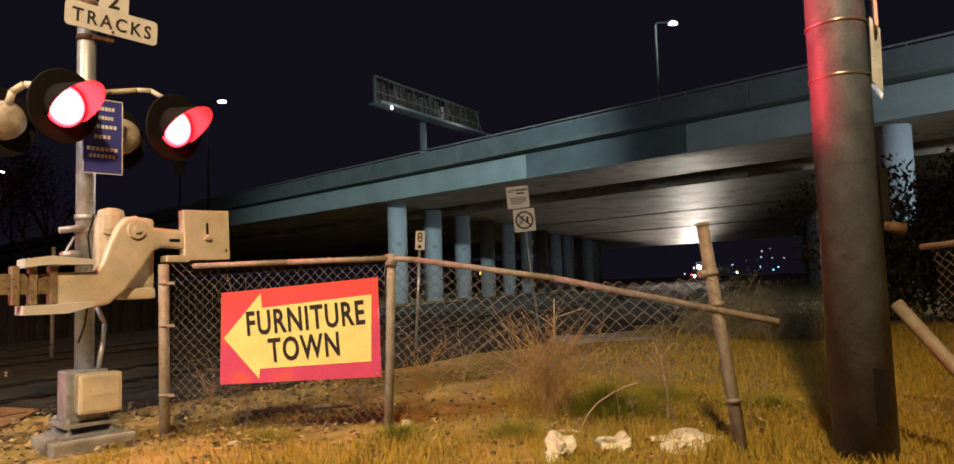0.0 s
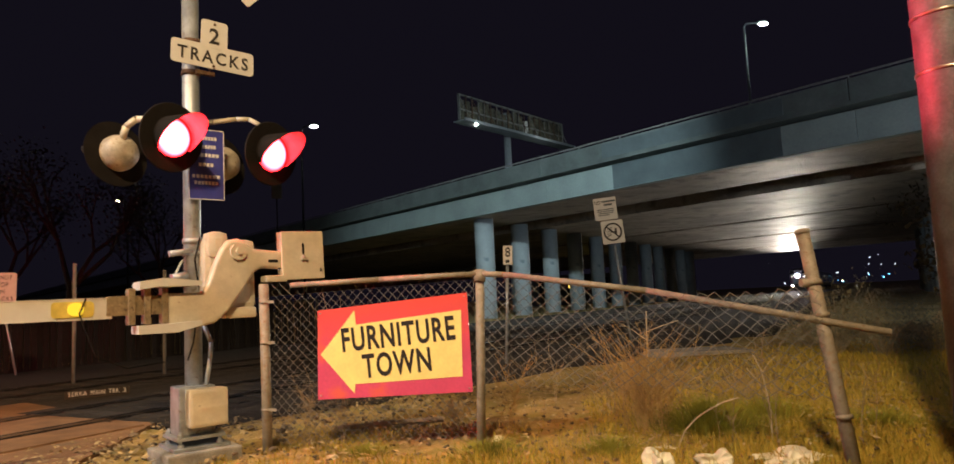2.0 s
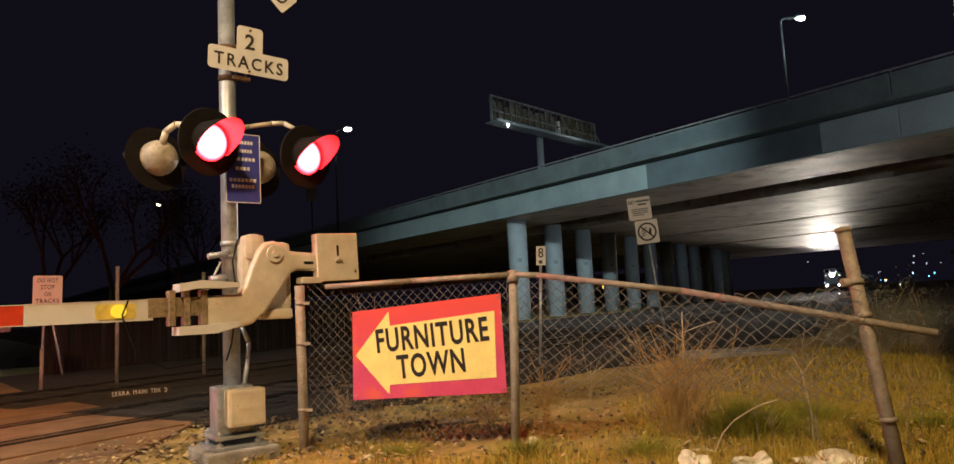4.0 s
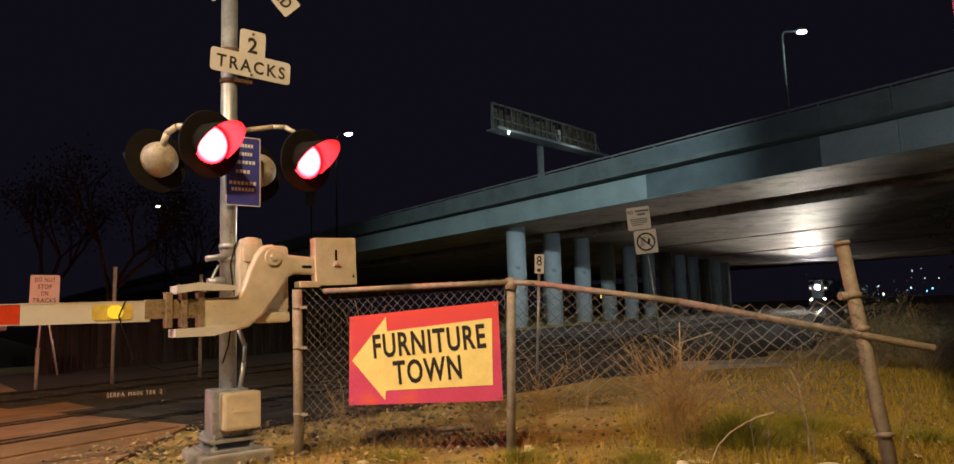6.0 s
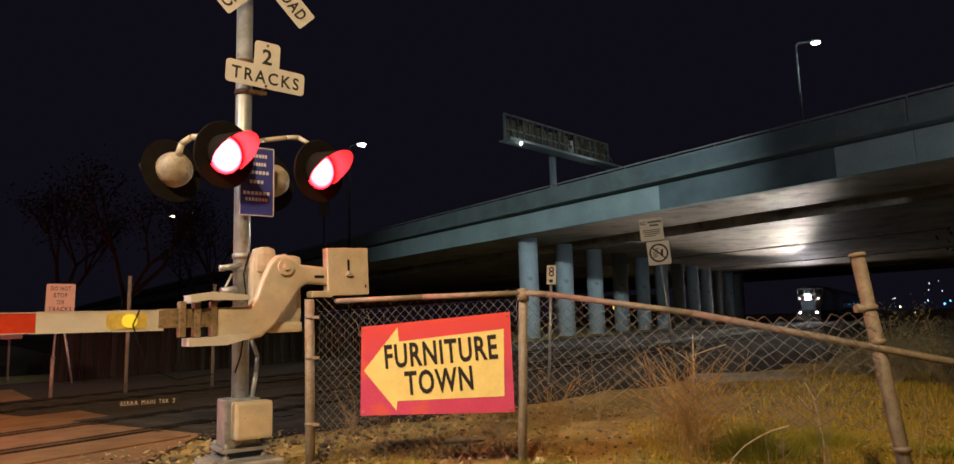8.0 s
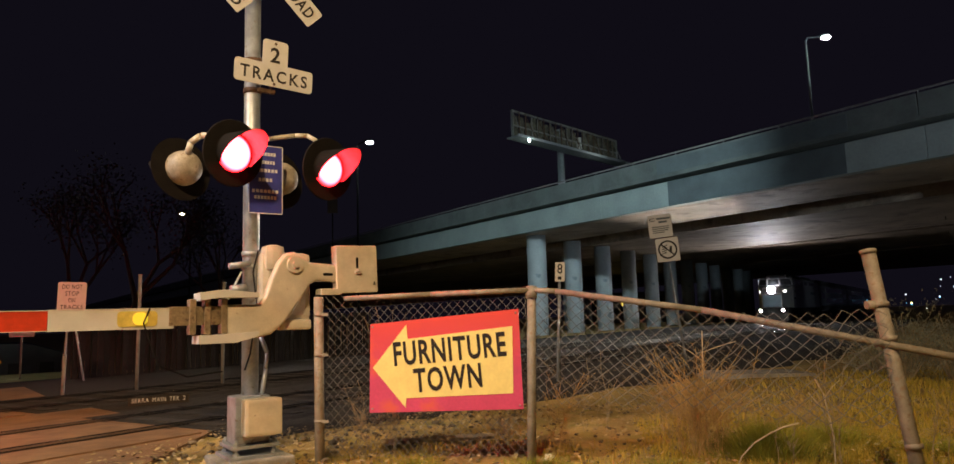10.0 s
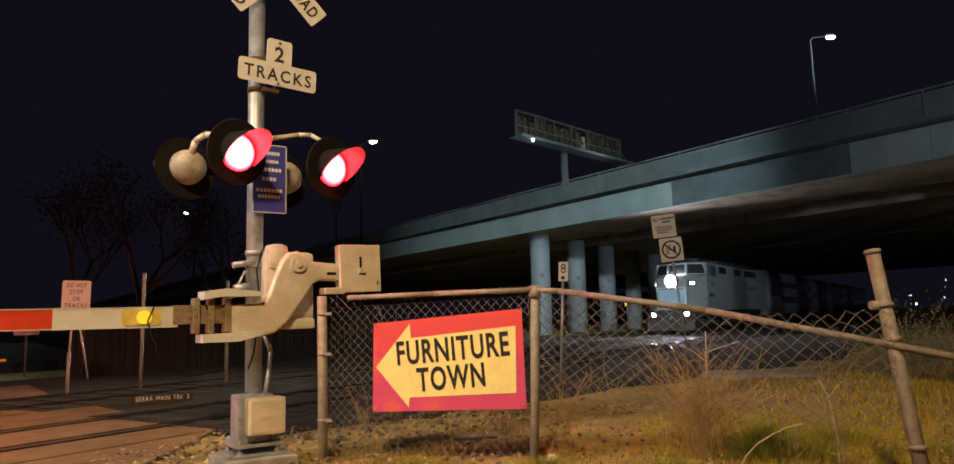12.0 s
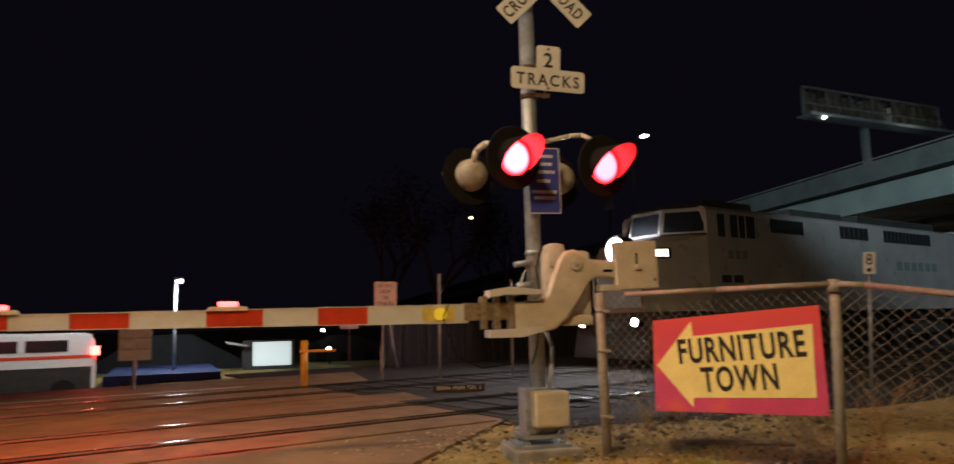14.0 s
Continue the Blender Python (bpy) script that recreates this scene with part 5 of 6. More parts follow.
def build_leaf_litter():
    rnd = random.Random(17)
    verts, faces = [], []
    for _ in range(4800):
        if rnd.random() < 0.3:
            x, y = rnd.gauss(-3.4, 0.8), rnd.gauss(7.0, 0.9)
        else:
            x, y = rnd.uniform(-2.4, 5.0), rnd.uniform(5.8, 10.5)
        c = Vector((x, y, 0.005 + 0.02 * rnd.random()))
        a = rnd.uniform(0, 6.28)
        u = Vector((math.cos(a), math.sin(a), rnd.uniform(-0.3, 0.5))) * rnd.uniform(0.015, 0.045)
        w = Vector((-math.sin(a), math.cos(a), rnd.uniform(-0.2, 0.4))) * rnd.uniform(0.008, 0.022)
        k = len(verts)
        verts += [c - u, c + w, c + u, c - w]
        faces.append((k, k + 1, k + 2, k + 3))
    me = bpy.data.meshes.new("leaf_litter")
    me.from_pydata(verts, [], faces)
    me.materials.append(M_LITTERLEAF)
    tagged(new("leaf_litter", me), "dry tan leaves scattered on the dirt", "leaf litter", kind="stuff")


def island_mat(name, dark, light):
    m = mat(name, light, 0.9, 0, 6, 0.2, 0)
    nt = m.node_tree
    geo = nt.nodes.new("ShaderNodeNewGeometry")
    ramp = nt.nodes.new("ShaderNodeValToRGB")
    ramp.color_ramp.elements[0].color, ramp.color_ramp.elements[1].color = (*dark, 1), (*light, 1)
    nt.links.new(geo.outputs["Random Per Island"], ramp.inputs["Fac"])
    nt.links.new(ramp.outputs["Color"], nt.nodes["Principled BSDF"].inputs["Base Color"])
    return m


M_GRASSVAR = island_mat("green_and_straw_grass", (0.22, 0.19, 0.014), (0.56, 0.38, 0.06))
M_LITTERLEAF = island_mat("dry_leaf", (0.16, 0.11, 0.05), (0.60, 0.46, 0.24))
M_TUFT = mat("green_tuft", (0.33, 0.33, 0.03), 0.8, 0, 3, 0.4, 0, 20)
M_STONE = mat("litter_stone", (0.24, 0.18, 0.12), 0.95, 0, 6, 0.6, 0.3, 40)


def weed(base, height, spread, seed, material, label, stems=26, group="weeds by the fence"):
    rnd = random.Random(seed)
    e = thing("weed", Matrix.Translation(base), label, "weed", group)
    bm = bmesh.new()
    for _ in range(stems):
        a = rnd.uniform(0, 2 * math.pi)
        q = rnd.uniform(0.1, 1) * spread
        p = Vector((rnd.gauss(0, 0.16 * spread), rnd.gauss(0, 0.16 * spread), -0.06))
        h = height * rnd.uniform(0.5, 1)
        pts = [p]
        for j in range(1, 5):
            f = j / 4
            pts.append(Vector((p.x + math.cos(a) * q * f * f + rnd.gauss(0, 0.02), p.y + math.sin(a) * q * f * f + rnd.gauss(0, 0.02), h * f)))
        for u, v in zip(pts, pts[1:]):
            rod(bm, u, v, 0.0028, 0.002, 4, False)
        for j in range(22):
            c = pts[rnd.randint(0, 3)].lerp(pts[rnd.randint(2, 4)], rnd.random())
            d = Vector((rnd.uniform(-1, 1), rnd.uniform(-1, 1), rnd.uniform(0.1, 1))) * rnd.uniform(0.04, 0.13)
            rod(bm, c, c + d, 0.0016, 0.0008, 3, False)
    tagged(part("stalk", bm, material, e), kind="stuff")


def build_weeds():
    weed((1.22, 6.7, 0), 1.0, 0.72, 1, M_DRY, "dry brown weed in front of the fence", 85)
    weed((-0.05, 6.9, 0), 0.75, 0.3, 2, M_DRY, "dry weed behind the fence", 10)
    weed((-1.65, 6.75, 0), 1.45, 0.25, 3, M_PALE, "tall thin dead weed through the fence", 8)
    weed((-1.9, 6.7, 0), 0.8, 0.3, 4, M_PALE, "thin dead weed through the fence", 8)
    weed((2.05, 6.0, 0), 1.0, 0.35, 5, M_PALE, "pale dead stalks by the leaning post", 5)
    weed((1.0, 7.6, 0), 1.25, 0.6, 6, M_PALE, "pale dead stalks behind the fence", 7)
    weed((0.4, 8.2, 0), 0.9, 0.6, 8, M_PALE, "pale dead stalks behind the fence", 7)
    weed((2.75, 5.7, 0), 0.85, 0.3, 31, M_PALE, "pale dead stalks by the leaning post", 3)
    weed((1.75, 5.9, 0), 0.6, 0.55, 32, M_PALE, "pale dead stalks by the grass tuft", 3)
    for name_label, runs in (("pale dead forked stalk by the leaning post", ([(2.13, 6.1, -0.04), (2.14, 6.1, 0.21), (2.12, 6.1, 0.38), (2.09, 6.1, 0.56), (2.03, 6.1, 0.69)], [(2.12, 6.1, 0.34), (2.04, 6.1, 0.49), (1.97, 6.1, 0.58)], [(2.09, 6.1, 0.53), (2.16, 6.1, 0.62), (2.22, 6.1, 0.67)])),
                             ("pale arching dead stalk over the grass tuft", ([(1.30, 5.9, -0.03), (1.37, 5.9, 0.12), (1.47, 5.9, 0.22), (1.59, 5.9, 0.29), (1.7, 5.9, 0.34), (1.82, 5.9, 0.37)],)),
                             ("thin dead branching stalk behind the fence", ([(1.42, 7.4, -0.04), (1.4, 7.4, 0.58), (1.41, 7.4, 0.82), (1.42, 7.4, 1.06)], [(1.41, 7.4, 0.85), (1.56, 7.4, 0.9), (1.74, 7.4, 0.95)], [(1.41, 7.4, 0.76), (1.29, 7.4, 0.86), (1.16, 7.4, 0.94)]))):
        e = thing("dead_stalk", Matrix.Identity(4), name_label, "weed", "weeds by the fence")
        for k, run in enumerate(runs):
            bm = bmesh.new()
            bent(bm, run, 0.0065 if k == 0 else 0.004, 5)
            part("stem" if k == 0 else "twig", bm, M_STALK, e)
    rnd = random.Random(77)
    for i in range(9):
        weed((rnd.uniform(-1.6, 3.6), rnd.uniform(7.2, 9.6), 0), rnd.uniform(0.2, 0.5), 0.3, 40 + i, M_DRY if i % 2 else M_PALE, "low dry weed on the dirt behind the fence", 6)
    for az, r, h, s in ((-24.2, 14.5, 1.25, 21), (-27, 14.0, 1.15, 22), (-30, 14.5, 1.0, 23), (-22.3, 16, 0.9, 24)):
        bush(azr(az, r), h, s)
    for az, r, h, s in ((-36.3, 20, 3.5, 51), (-40.5, 21, 3.2, 52)):
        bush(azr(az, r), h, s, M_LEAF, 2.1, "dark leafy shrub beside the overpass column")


def bush(base, height, seed, leaf=None, wide=1.0, label="grey-green scrubby bush beside the tracks"):
    rnd = random.Random(seed)
    e = thing("bush", Matrix.Translation(base), label, "bush", "bushes by the tracks")
    bm = bmesh.new()
    tips = []
    for _ in range(40):
        a, q, h = rnd.uniform(0, 6.28), wide * rnd.uniform(0.1, 1.1), height * rnd.uniform(0.25, 1) ** 1.3
        m, t = Vector((math.cos(a) * q * 0.4, math.sin(a) * q * 0.4, h * 0.55)), Vector((math.cos(a) * q, math.sin(a) * q, h))
        rod(bm, (0, 0, -0.1), m, 0.008, 0.006, 4, False)
        rod(bm, m, t, 0.006, 0.003, 4, False)
        tips += [m, t, (m + t) / 2]
    tagged(part("branch", bm, M_PALE, e), kind="stuff")
    verts, faces = [], []
    for _ in range(int(3600 * wide ** 1.6)):
        c = rnd.choice(tips) + Vector((rnd.gauss(0, 0.14 * wide), rnd.gauss(0, 0.14 * wide), rnd.gauss(-0.05, 0.13 * wide)))
        u = Vector((rnd.uniform(-1, 1), rnd.uniform(-1, 1), rnd.uniform(0.0, 1.4))) * 0.05 * wide
        w = Vector((rnd.uniform(-1, 1), rnd.uniform(-1, 1), rnd.uniform(-1, 1))) * 0.006 * wide ** 2.8
        k = len(verts)
        verts += [c - w, c + u * 0.5 - w, c + u, c + w]
        faces.append((k, k + 1, k + 2, k + 3))
    me = bpy.data.meshes.new("foliage")
    me.from_pydata(verts, [], faces)
    me.materials.append(leaf or M_SAGE)
    o = new("foliage", me)
    o.parent = e


M_PALE = mat("pale_dead_stalk", (0.42, 0.33, 0.20), 0.9, 0, 5, 0.3, 0, 30)
M_STALK = mat("bleached_stalk", (0.62, 0.50, 0.32), 0.9, 0, 5, 0.25, 0, 30)
M_SAGE = mat("grey_green_leaf", (0.30, 0.31, 0.21), 0.8, 0, 4, 0.4, 0, 30)


def build_litter():
    rnd = random.Random(12)
    for x, y, s, h, lab in ((0.97, 5.08, 0.15, 0.27, "crumpled pale plastic bag on the grass"), (1.43, 5.28, 0.15, 0.19, "crumpled pale plastic bag on the grass"), (2.0, 5.4, 0.33, 0.13, "flat crumpled plastic sheet on the grass"), (1.9, 5.1, 0.17, 0.18, "crumpled pale plastic bag on the grass"),
                              (-1.55, 6.1, 0.09, 0.06, "small scrap of white paper"), (-0.15, 6.6, 0.07, 0.06, "small scrap of white paper"), (1.22, 5.95, 0.12, 0.05, "small scrap of white paper"), (3.1, 7.2, 0.06, 0.05, "small scrap of white paper"), (-1.0, 7.7, 0.07, 0.05, "small scrap of white paper"), (3.9, 6.5, 0.07, 0.05, "small scrap of white paper")):
        bm = bmesh.new()
        bmesh.ops.create_icosphere(bm, subdivisions=4, radius=1)
        o = rnd.uniform(0, 50)
        for v in bm.verts:
            f = 0.8 + 0.75 * noise.noise(v.co * 1.3 + Vector((o, 0, 0))) - 0.42 * abs(noise.noise(v.co * 2.6 + Vector((0, o, 0)))) + 0.06 * noise.noise(v.co * 9 + Vector((0, o, 3)))
            v.co = Vector((v.co.x * s * f * 0.85, v.co.y * s * f * 0.85, max(-0.03, v.co.z * h * f * 0.5 + h * 0.25)))
        tagged(put("plastic_litter" if s > 0.1 else "paper_scrap", bm, M_PLASTIC, m=Matrix.Translation((x, y, -0.03))), lab, "litter", "litter")
    for pts, r, lab in (([(-1.9, 7.4, 0.0), (-1.3, 7.5, 0.02), (-0.75, 7.7, 0.01)], 0.035, "pale broken stick lying on the dirt"),):
        bm = bmesh.new()
        bent(bm, pts, r, 6)
        tagged(put("broken_stick", bm, M_PALE), lab, "stick")
    bm = bmesh.new()
    slab(bm, [(-1.1, -0.05), (1.0, -0.05), (0.9, 0.05), (-0.8, 0.08)], (-0.5, 0.6))
    tagged(put("concrete_slab", bm, M_CONC, m=Matrix.Translation((3.75, 14.5, 0)) @ pose(0, 0, 0, 0, 0, 8)), "broken concrete slab lying by the tracks", "slab")


# ---------------------------------------------------------------- train
TRAIN_D = -13.3


def bogie(e, x):
    bm = bmesh.new()
    box(bm, x - 1.6, x + 1.6, -1.15, -0.95, 0.45, 0.75, 0.05)
    box(bm, x - 1.6, x + 1.6, 0.95, 1.15, 0.45, 0.75, 0.05)
    box(bm, x - 0.4, x + 0.4, -1.1, 1.1, 0.5, 0.9, 0.05)
    b = part("bogie_frame", bm, M_TRAINDARK, e)
    for dx in (-1.2, 1.2):
        for y in (-0.78, 0.78):
            bm = bmesh.new()
            rod(bm, (x + dx, y - 0.07, 0.5), (x + dx, y + 0.07, 0.5), 0.5, seg=24)
            part("wheel", bm, M_TRAINDARK, b)


def build_locomotive():
    e = thing("locomotive", pose(0, 0, 0.07, 0, 0, TRACK_TURN), "silver-grey passenger locomotive with lit headlight and number boards", "locomotive")
    zs = 1.35
    # carbody with rounded roof, built as a cross-section run along the body
    bm = bmesh.new()
    sec = [(-1.5, zs), (1.5, zs), (1.5, 3.98), (1.40, 4.10), (0.9, 4.19), (0, 4.22), (-0.9, 4.19), (-1.40, 4.10), (-1.5, 3.98)]
    a = [bm.verts.new((-1.75, y, z)) for y, z in sec]
    b = [bm.verts.new((-17.4, y, z)) for y, z in sec]
    bm.faces.new(a)
    bm.faces.new(b[::-1])
    for i in range(len(sec)):
        bm.faces.new((a[i], b[i], b[(i + 1) % len(sec)], a[(i + 1) % len(sec)]))
    part("carbody", bm, M_TRAIN, e)
    # dark overlay just above the top of the carbody
    bm = bmesh.new()
    top = [(1.47, 4.06), (0.9, 4.215), (0, 4.245), (-0.9, 4.215), (-1.47, 4.06)]
    a = [bm.verts.new((-1.85, y, z)) for y, z in top]
    b = [bm.verts.new((-17.3, y, z)) for y, z in top]
    for i in range(4):
        bm.faces.new((a[i], b[i], b[i + 1], a[i + 1]))
    part("roof", bm, M_TRAINDARK, e, "dark roof")
    # nose with cut corners; the middle is open behind the headlight
    bm = bmesh.new()
    plan = [(-1.75, -1.5), (-0.85, -1.22), (0.03, -0.85), (0.03, 0.85), (-0.85, 1.22), (-1.75, 1.5)]
    sill = [(-1.75, -1.5), (-1.375, -1.025), (-1.0, -0.55), (-1.0, 0.55), (-1.375, 1.025), (-1.75, 1.5)]
    rings = []
    for z, k in ((zs, 0.0), (2.75, 0.0), (3.12, 0.14), (3.32, 0.85), (3.36, 1.0)):
        rings.append([bm.verts.new((x + (u - x) * k, y + (v - y) * k, z)) for (x, y), (u, v) in zip(plan, sill)])
    for r0, r1 in zip(rings, rings[1:]):
        for i in range(5):
            if i == 2 and r0 is rings[1]:
                # the opening for the headlight
                f = [bm.verts.new(v.co.lerp(w.co, k)) for v, w, k in ((r0[2], r0[3], 0.27), (r0[2], r0[3], 0.73), (r1[2], r1[3], 0.27), (r1[2], r1[3], 0.73))]
                bm.faces.new((r0[2], f[0], f[2], r1[2]))
                bm.faces.new((f[1], r0[3], r1[3], f[3]))
                continue
            bm.faces.new((r0[i], r0[i + 1], r1[i + 1], r1[i]))
    bm.faces.new(rings[-1])
    bmesh.ops.recalc_face_normals(bm, faces=bm.faces)
    part("nose", bm, M_TRAIN, e)
    # cab front: three panes round a forward middle, leaning back
    crown = [(x - 0.17, y * 0.97) for x, y in sill]
    bm = bmesh.new()
    lo = [bm.verts.new((x, y, 3.36)) for x, y in sill]
    hi = [bm.verts.new((x, y, 4.08)) for x, y in crown]
    for i in range(5):
        bm.faces.new((lo[i], lo[i + 1], hi[i + 1], hi[i]))
    bm.faces.new(hi)
    bmesh.ops.recalc_face_normals(bm, faces=bm.faces)
    part("cab_front", bm, M_TRAIN, e)
    bm = bmesh.new()
    lo = [bm.verts.new((x + 0.05, y, 4.084)) for x, y in crown]
    hi = [bm.verts.new((x - 0.05, y * 0.96, 4.16)) for x, y in crown]
    for i in range(5):
        bm.faces.new((lo[i], lo[i + 1], hi[i + 1], hi[i]))
    bm.faces.new(hi)
    bm.faces.new(lo[::-1])
    part("cab_roof", bm, M_TRAINDARK, e, "dark cab roof")
    for i, j in ((0, 2), (2, 3), (3, 5)):
        a, b = Vector((*sill[i], 3.36)), Vector((*sill[j], 3.36))
        c, d = Vector((*crown[i], 4.08)), Vector((*crown[j], 4.08))
        out = (b - a).cross(c - a).normalized()
        out = out if out.x > 0 else -out
        bm = bmesh.new()
        quad = []
        for u, v in ((0.07, 0.10), (0.93, 0.10), (0.93, 0.86), (0.07, 0.86)):
            q = a.lerp(b, u).lerp(c.lerp(d, u), v)
            quad.append((q + out * 0.008, q - out * 0.02))
        front, back = [bm.verts.new(q[0]) for q in quad], [bm.verts.new(q[1]) for q in quad]
        bm.faces.new(front)
        for k in range(4):
            bm.faces.new((front[k], front[(k + 1) % 4], back[(k + 1) % 4], back[k]))
        bmesh.ops.recalc_face_normals(bm, faces=bm.faces)
        part("windscreen", bm, M_GLASS, e, "dark windscreen pane")
    for i, j in ((0, 2), (3, 5)):
        bm = bmesh.new()
        rod(bm, (sill[i][0] + 0.03, sill[i][1], 3.35), (sill[j][0] + 0.03, sill[j][1], 3.35), 0.03, seg=8)
        part("brow", bm, M_TRAINDARK, e, "black strip under the windscreen")
    bm = bmesh.new()
    box(bm, 0.035, 0.10, -0.78, 0.78, 1.45, 2.50, 0.03)
    part("nose_panel", bm, M_TRAINBLUE, e, "pale blue-grey nose panel")
    for y in (-0.83, 0.83):
        bm = bmesh.new()
        bent(bm, [(0.02, y, 1.45), (0.16, y, 1.5), (0.16, y, 2.55), (0.02, y, 2.6)], 0.025, 6)
        part("handrail", bm, M_SIGNW, e)
    bm = bmesh.new()
    rod(bm, (0.14, -0.8, 2.62), (0.14, 0.8, 2.62), 0.022, seg=6)
    part("grab_bar", bm, M_SIGNW, e)
    # headlight: a shallow lens ring round a deep beam tube aimed a little upward
    m = Matrix.Translation((0.02, 0, 2.98)) @ pose(0, 0, 0, 0, -2.0, 0)
    bm = bmesh.new()
    rod(bm, (-0.3, 0, 0), (0.10, 0, 0), 0.38, seg=28, caps=False)
    part("headlight_rim", bm, M_BLACK, e, m=m)
    bm = bmesh.new()
    n = 28
    inner = [bm.verts.new((0.05, 0.15 * math.cos(2 * math.pi * i / n), 0.15 * math.sin(2 * math.pi * i / n))) for i in range(n)]
    outer = [bm.verts.new((0.10, 0.31 * math.cos(2 * math.pi * i / n), 0.31 * math.sin(2 * math.pi * i / n))) for i in range(n)]
    for i in range(n):
        bm.faces.new((inner[i], inner[(i + 1) % n], outer[(i + 1) % n], outer[i]))
    part("headlight", bm, M_HEAD, e, "dazzling white headlight", m=m)
    bm = bmesh.new()
    rod(bm, (-1.55, 0, 0), (0.04, 0, 0), 0.15, seg=28, caps=False)
    part("beam_tube", bm, M_BLACK, e, m=m)
    bm = bmesh.new()
    bmesh.ops.create_circle(bm, cap_ends=True, segments=24, radius=0.149, matrix=Matrix.Translation((-1.54, 0, 0)) @ pose(0, 0, 0, 0, 90, 0))
    part("beam_reflector", bm, M_BEAM, e, m=m)
    bm = bmesh.new()
    rod(bm, (-1.61, 0, 0), (-1.55, 0, 0), 0.17, seg=24)
    part("reflector_back", bm, M_BLACK, e, m=m)
    # number boards on the cut corners
    for sg in (-1, 1):
        mm = Matrix.Translation((-0.41, sg * 1.035, 2.84)) @ pose(0, 0, 0, 0, 0, 90 + sg * 67.2) @ Matrix.Translation((0, -0.02, 0))
        bm = bmesh.new()
        slab(bm, rounded(0.62, 0.27, 0.05), (-0.02, 0.02))
        bd = part("number_board", bm, M_BLACK, e, "black number board with lit figures", m=mm)
        bm = bmesh.new()
        for i in range(3):
            box(bm, -0.22 + 0.155 * i, -0.22 + 0.155 * i + 0.125, -0.026, -0.021, -0.085, 0.085)
        part("lit_figures", bm, M_BOARD, bd)
    for y in (-1.49, 1.49):
        for x0, x1, z0, z1, nm in ((-3.9, -2.12, 3.30, 3.92, "cab_window"), (-6.2, -4.55, 3.52, 3.92, "side_window"), (-9.9, -8.2, 3.52, 3.92, "louvre"), (-14.2, -10.9, 3.52, 3.92, "louvre")):
            bm = bmesh.new()
            box(bm, x0, x1, min(y, y * 1.01), max(y, y * 1.01), z0, z1)
            w = part(nm, bm, M_GLASS, e)
            if nm == "cab_window":
                spans = [(x, x + w, z0, z1) for x, w in ((-3.88, 0.06), (-3.42, 0.05), (-3.1, 0.05), (-2.72, 0.22), (-2.18, 0.06))]
            elif nm == "louvre":
                k = int((x1 - x0) / 0.25)
                spans = [(x0 + (x1 - x0) * j / k, x0 + (x1 - x0) * j / k + 0.05, z0, z1) for j in range(k)]
            else:
                spans = [(x0, x1, z0 - 0.03, z0)]
            for u0, u1, v0, v1 in spans:
                bm = bmesh.new()
                box(bm, u0, u1, min(y, y * 1.014), max(y, y * 1.014), v0, v1)
                part("slat" if nm == "louvre" else "bar", bm, M_TRAINDARK if nm == "louvre" else M_TRAIN, w)
        bm = bmesh.new()
        for i in range(3):
            box(bm, -3.4 + 0.3 * i, -3.4 + 0.3 * i + 0.22, min(y, y * 1.008), max(y, y * 1.008), 2.72, 2.95)
        part("number_bars", bm, M_PATCH, e)
        bm = bmesh.new()
        for i in range(6):
            box(bm, -14.5 + 0.5 * i, -14.5 + 0.5 * i + 0.38, min(y, y * 1.008), max(y, y * 1.008), 2.6, 2.9)
        part("name_bars", bm, M_PATCH, e)
        bm = bmesh.new()
        for i in range(2):
            box(bm, -3.15 + 0.5 * i, -2.75 + 0.5 * i, min(y, y * 1.012), max(y, y * 1.012), 2.08, 2.28)
        part("step_hole", bm, M_TRAINDARK, e)
        bm = bmesh.new()
        box(bm, -17.4, -1.8, min(y, y * 1.02), max(y, y * 1.02), 1.30, 1.40)
        part("sill", bm, M_TRAIN, e)
    bm = bmesh.new()
    for x0, x1, h in ((-4.6, -2.4, 0.14), (-9.5, -6.5, 0.16), (-16.0, -10.5, 0.2)):
        box(bm, x0, x1, -0.9, 0.9, 4.16, 4.28 + h, 0.05)
    part("roof_gear", bm, M_TRAINDARK, e)
    bm = bmesh.new()
    box(bm, -17.3, -0.6, -1.0, 1.0, 0.95, 1.36, 0.03)
    box(bm, -10.8, -7.0, -1.3, 1.3, 0.3, 1.2, 0.1)
    part("underframe", bm, M_TRAINDARK, e)
    bm = bmesh.new()
    slab(bm, [(-0.9, 0.2), (0.5, 0.2), (0.25, 1.35), (-0.9, 1.35)], (-1.35, 1.35))
    part("pilot", bm, M_TRAINDARK, e)
    bm = bmesh.new()
    rod(bm, (0.3, 0, 0.85), (0.95, 0, 0.85), 0.1, 0.13, 10)
    part("coupler", bm, M_TRAINDARK, e)
    for y in (-0.95, 0.95):
        bm = bmesh.new()
        rod(bm, (0.3, y, 1.1), (0.52, y, 1.1), 0.12, seg=16)
        d = part("ditch_light", bm, M_BLACK, e)
        bm = bmesh.new()
        bmesh.ops.create_uvsphere(bm, u_segments=14, v_segments=8, radius=0.10, matrix=Matrix.Translation((0.52, y, 1.1)) @ Matrix.Diagonal((0.5, 1, 1, 1)))
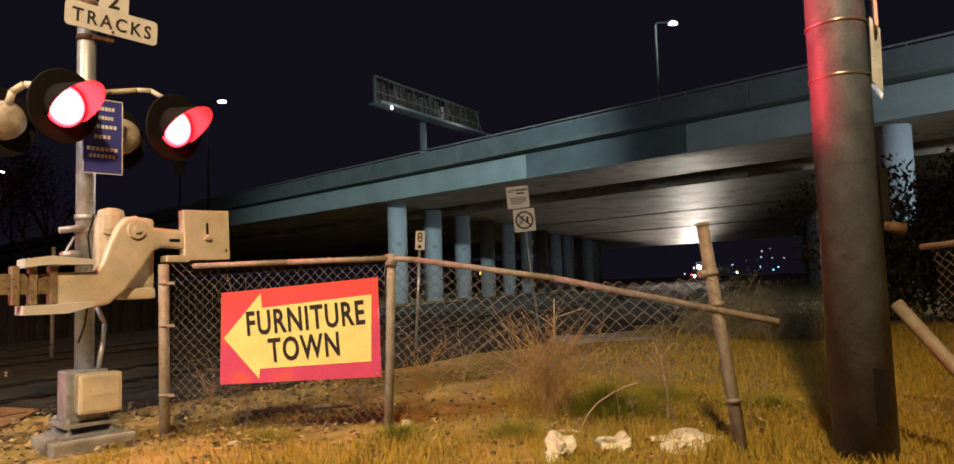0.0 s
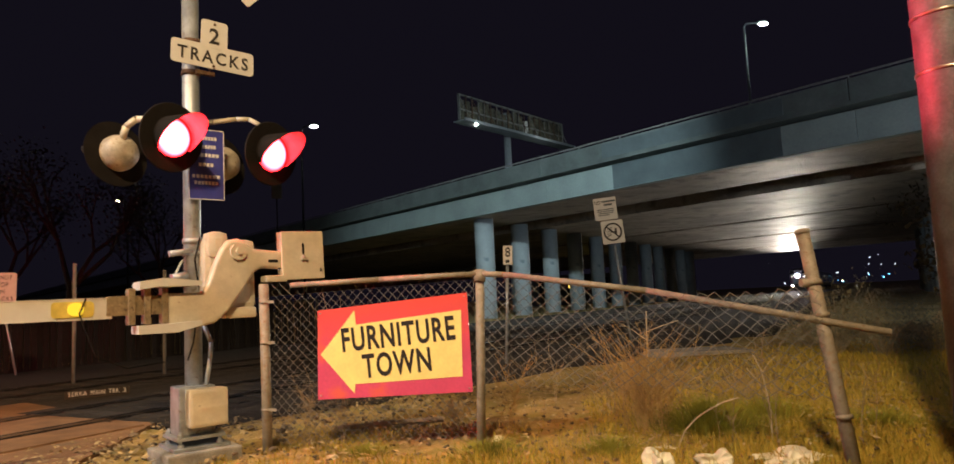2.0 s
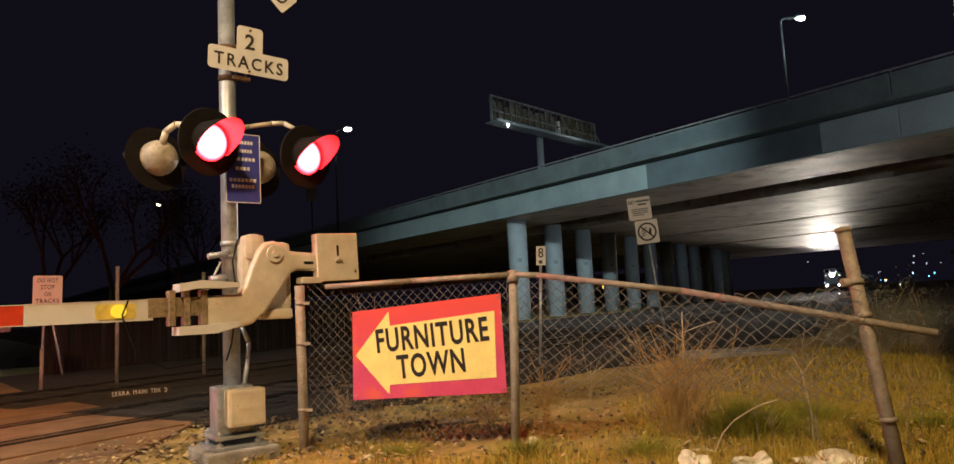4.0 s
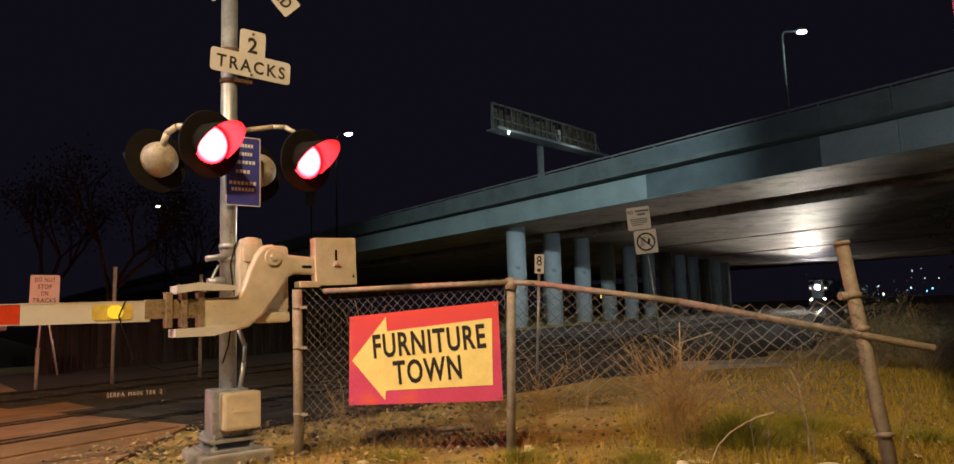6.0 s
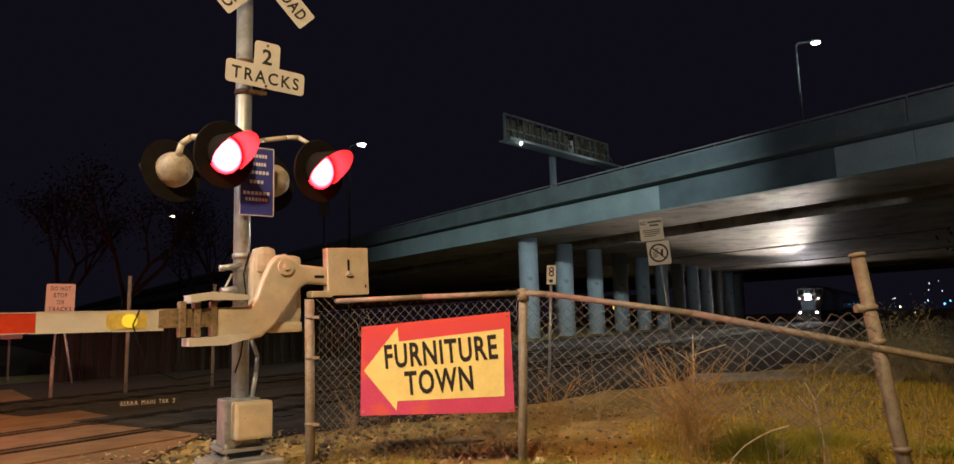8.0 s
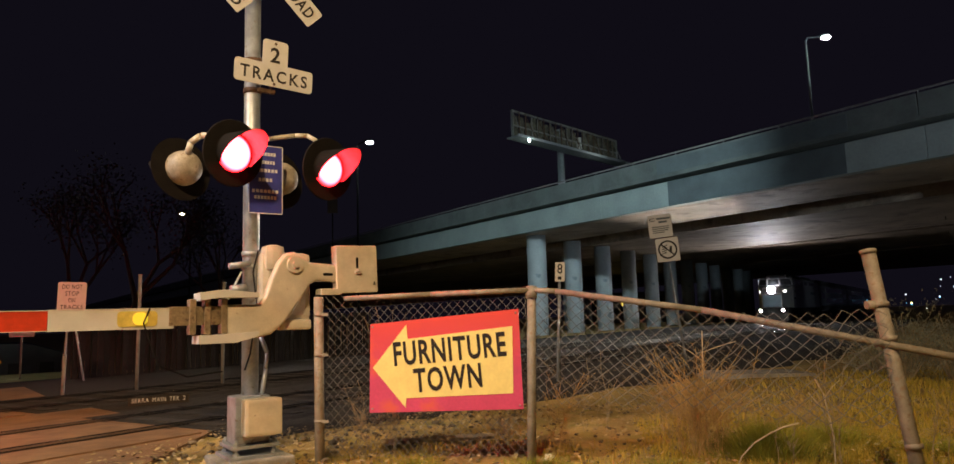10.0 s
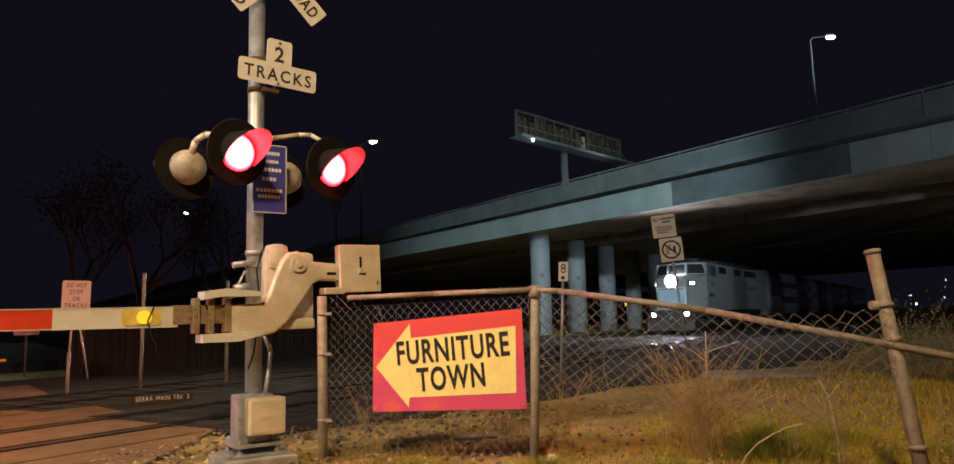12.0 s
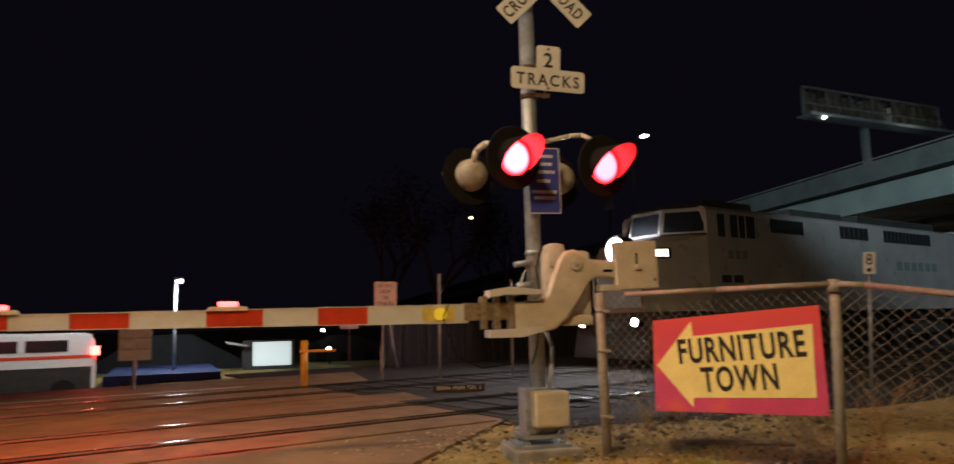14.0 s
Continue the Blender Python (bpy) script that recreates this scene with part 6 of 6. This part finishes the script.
        part("lens", bm, M_DITCH, d)
    bogie(e, -3.6)
    bogie(e, -14.2)
    return e


def build_coach():
    e = thing("passenger_coach", pose(0, 0, 0.07, 0, 0, TRACK_TURN), "grey double-deck passenger coach with dark windows", "passenger coach", "coaches of the train")
    bm = bmesh.new()
    sec = [(-1.3, 0.9), (1.3, 0.9), (1.5, 1.5), (1.5, 3.7), (1.15, 4.35), (-1.15, 4.35), (-1.5, 3.7), (-1.5, 1.5)]
    ends = []
    for x, k in ((0, 0.93), (-0.5, 1), (-24.9, 1), (-25.4, 0.93)):
        ends.append([bm.verts.new((x, y * k, z)) for y, z in sec])
    for a, b in zip(ends, ends[1:]):
        for i in range(8):
            bm.faces.new((a[i], b[i], b[(i + 1) % 8], a[(i + 1) % 8]))
    bm.faces.new(ends[0])
    bm.faces.new(ends[-1][::-1])
    bmesh.ops.recalc_face_normals(bm, faces=bm.faces)
    part("body", bm, M_TRAIN, e)
    for y in (-1.49, 1.49):
        for z0, z1, x0, x1 in ((1.75, 2.35, -20.5, -5), (3.0, 3.55, -20.5, -5), (2.3, 2.9, -4.2, -1.2), (2.3, 2.9, -24, -21.2)):
            bm = bmesh.new()
            box(bm, x0, x1, min(y, y * 1.01), max(y, y * 1.01), z0, z1)
            part("window_band", bm, M_GLASS, e)
    bm = bmesh.new()
    box(bm, -0.02, 0.05, -0.5, 0.5, 1.2, 3.3, 0.02)
    part("end_door", bm, M_SIGNW, e)
    bogie(e, -3.2)
    bogie(e, -22.2)
    return e


SPEED = ((0, 157), (3, 146), (5.5, 127), (6.5, 115.5), (7, 109.5), (9.5, 75.4), (10, 68.5), (10.5, 61.6), (11, 54.1), (11.5, 47), (12, 39.9), (12.5, 33.3), (13, 26.6), (13.5, 20.05), (14, 13.55))


def motions():
    for car, back in consist:
        rows = []
        for t, s in SPEED:
            p = along(s + back, TRAIN_D)
            rows.append((t, pose(p.x, p.y, 0.07, 0, 0, TRACK_TURN)))
        walk(car, rows)


build_ground()
build_road()
build_tracks()
build_overpass()
build_billboard()
street_lamp(azr(-19.8, 44, 8.55), 16.95 - 8.55, 1.0, 10, M_LEDHEAD, "tall street lamp with white head on the overpass", pole=M_COLUMN)
build_fence()
build_banner()
build_signal()
build_pole()
build_rail_signs()
build_far_side()
build_left_background()
build_grass()
build_weeds()
build_leaf_litter()
build_litter()
loco = build_locomotive()
coach = build_coach()
consist = [(loco, 0.0), (coach, 18.0), (copy_thing(coach, coach.matrix_basis.copy()), 44.0), (copy_thing(coach, coach.matrix_basis.copy()), 70.0)]
motions()
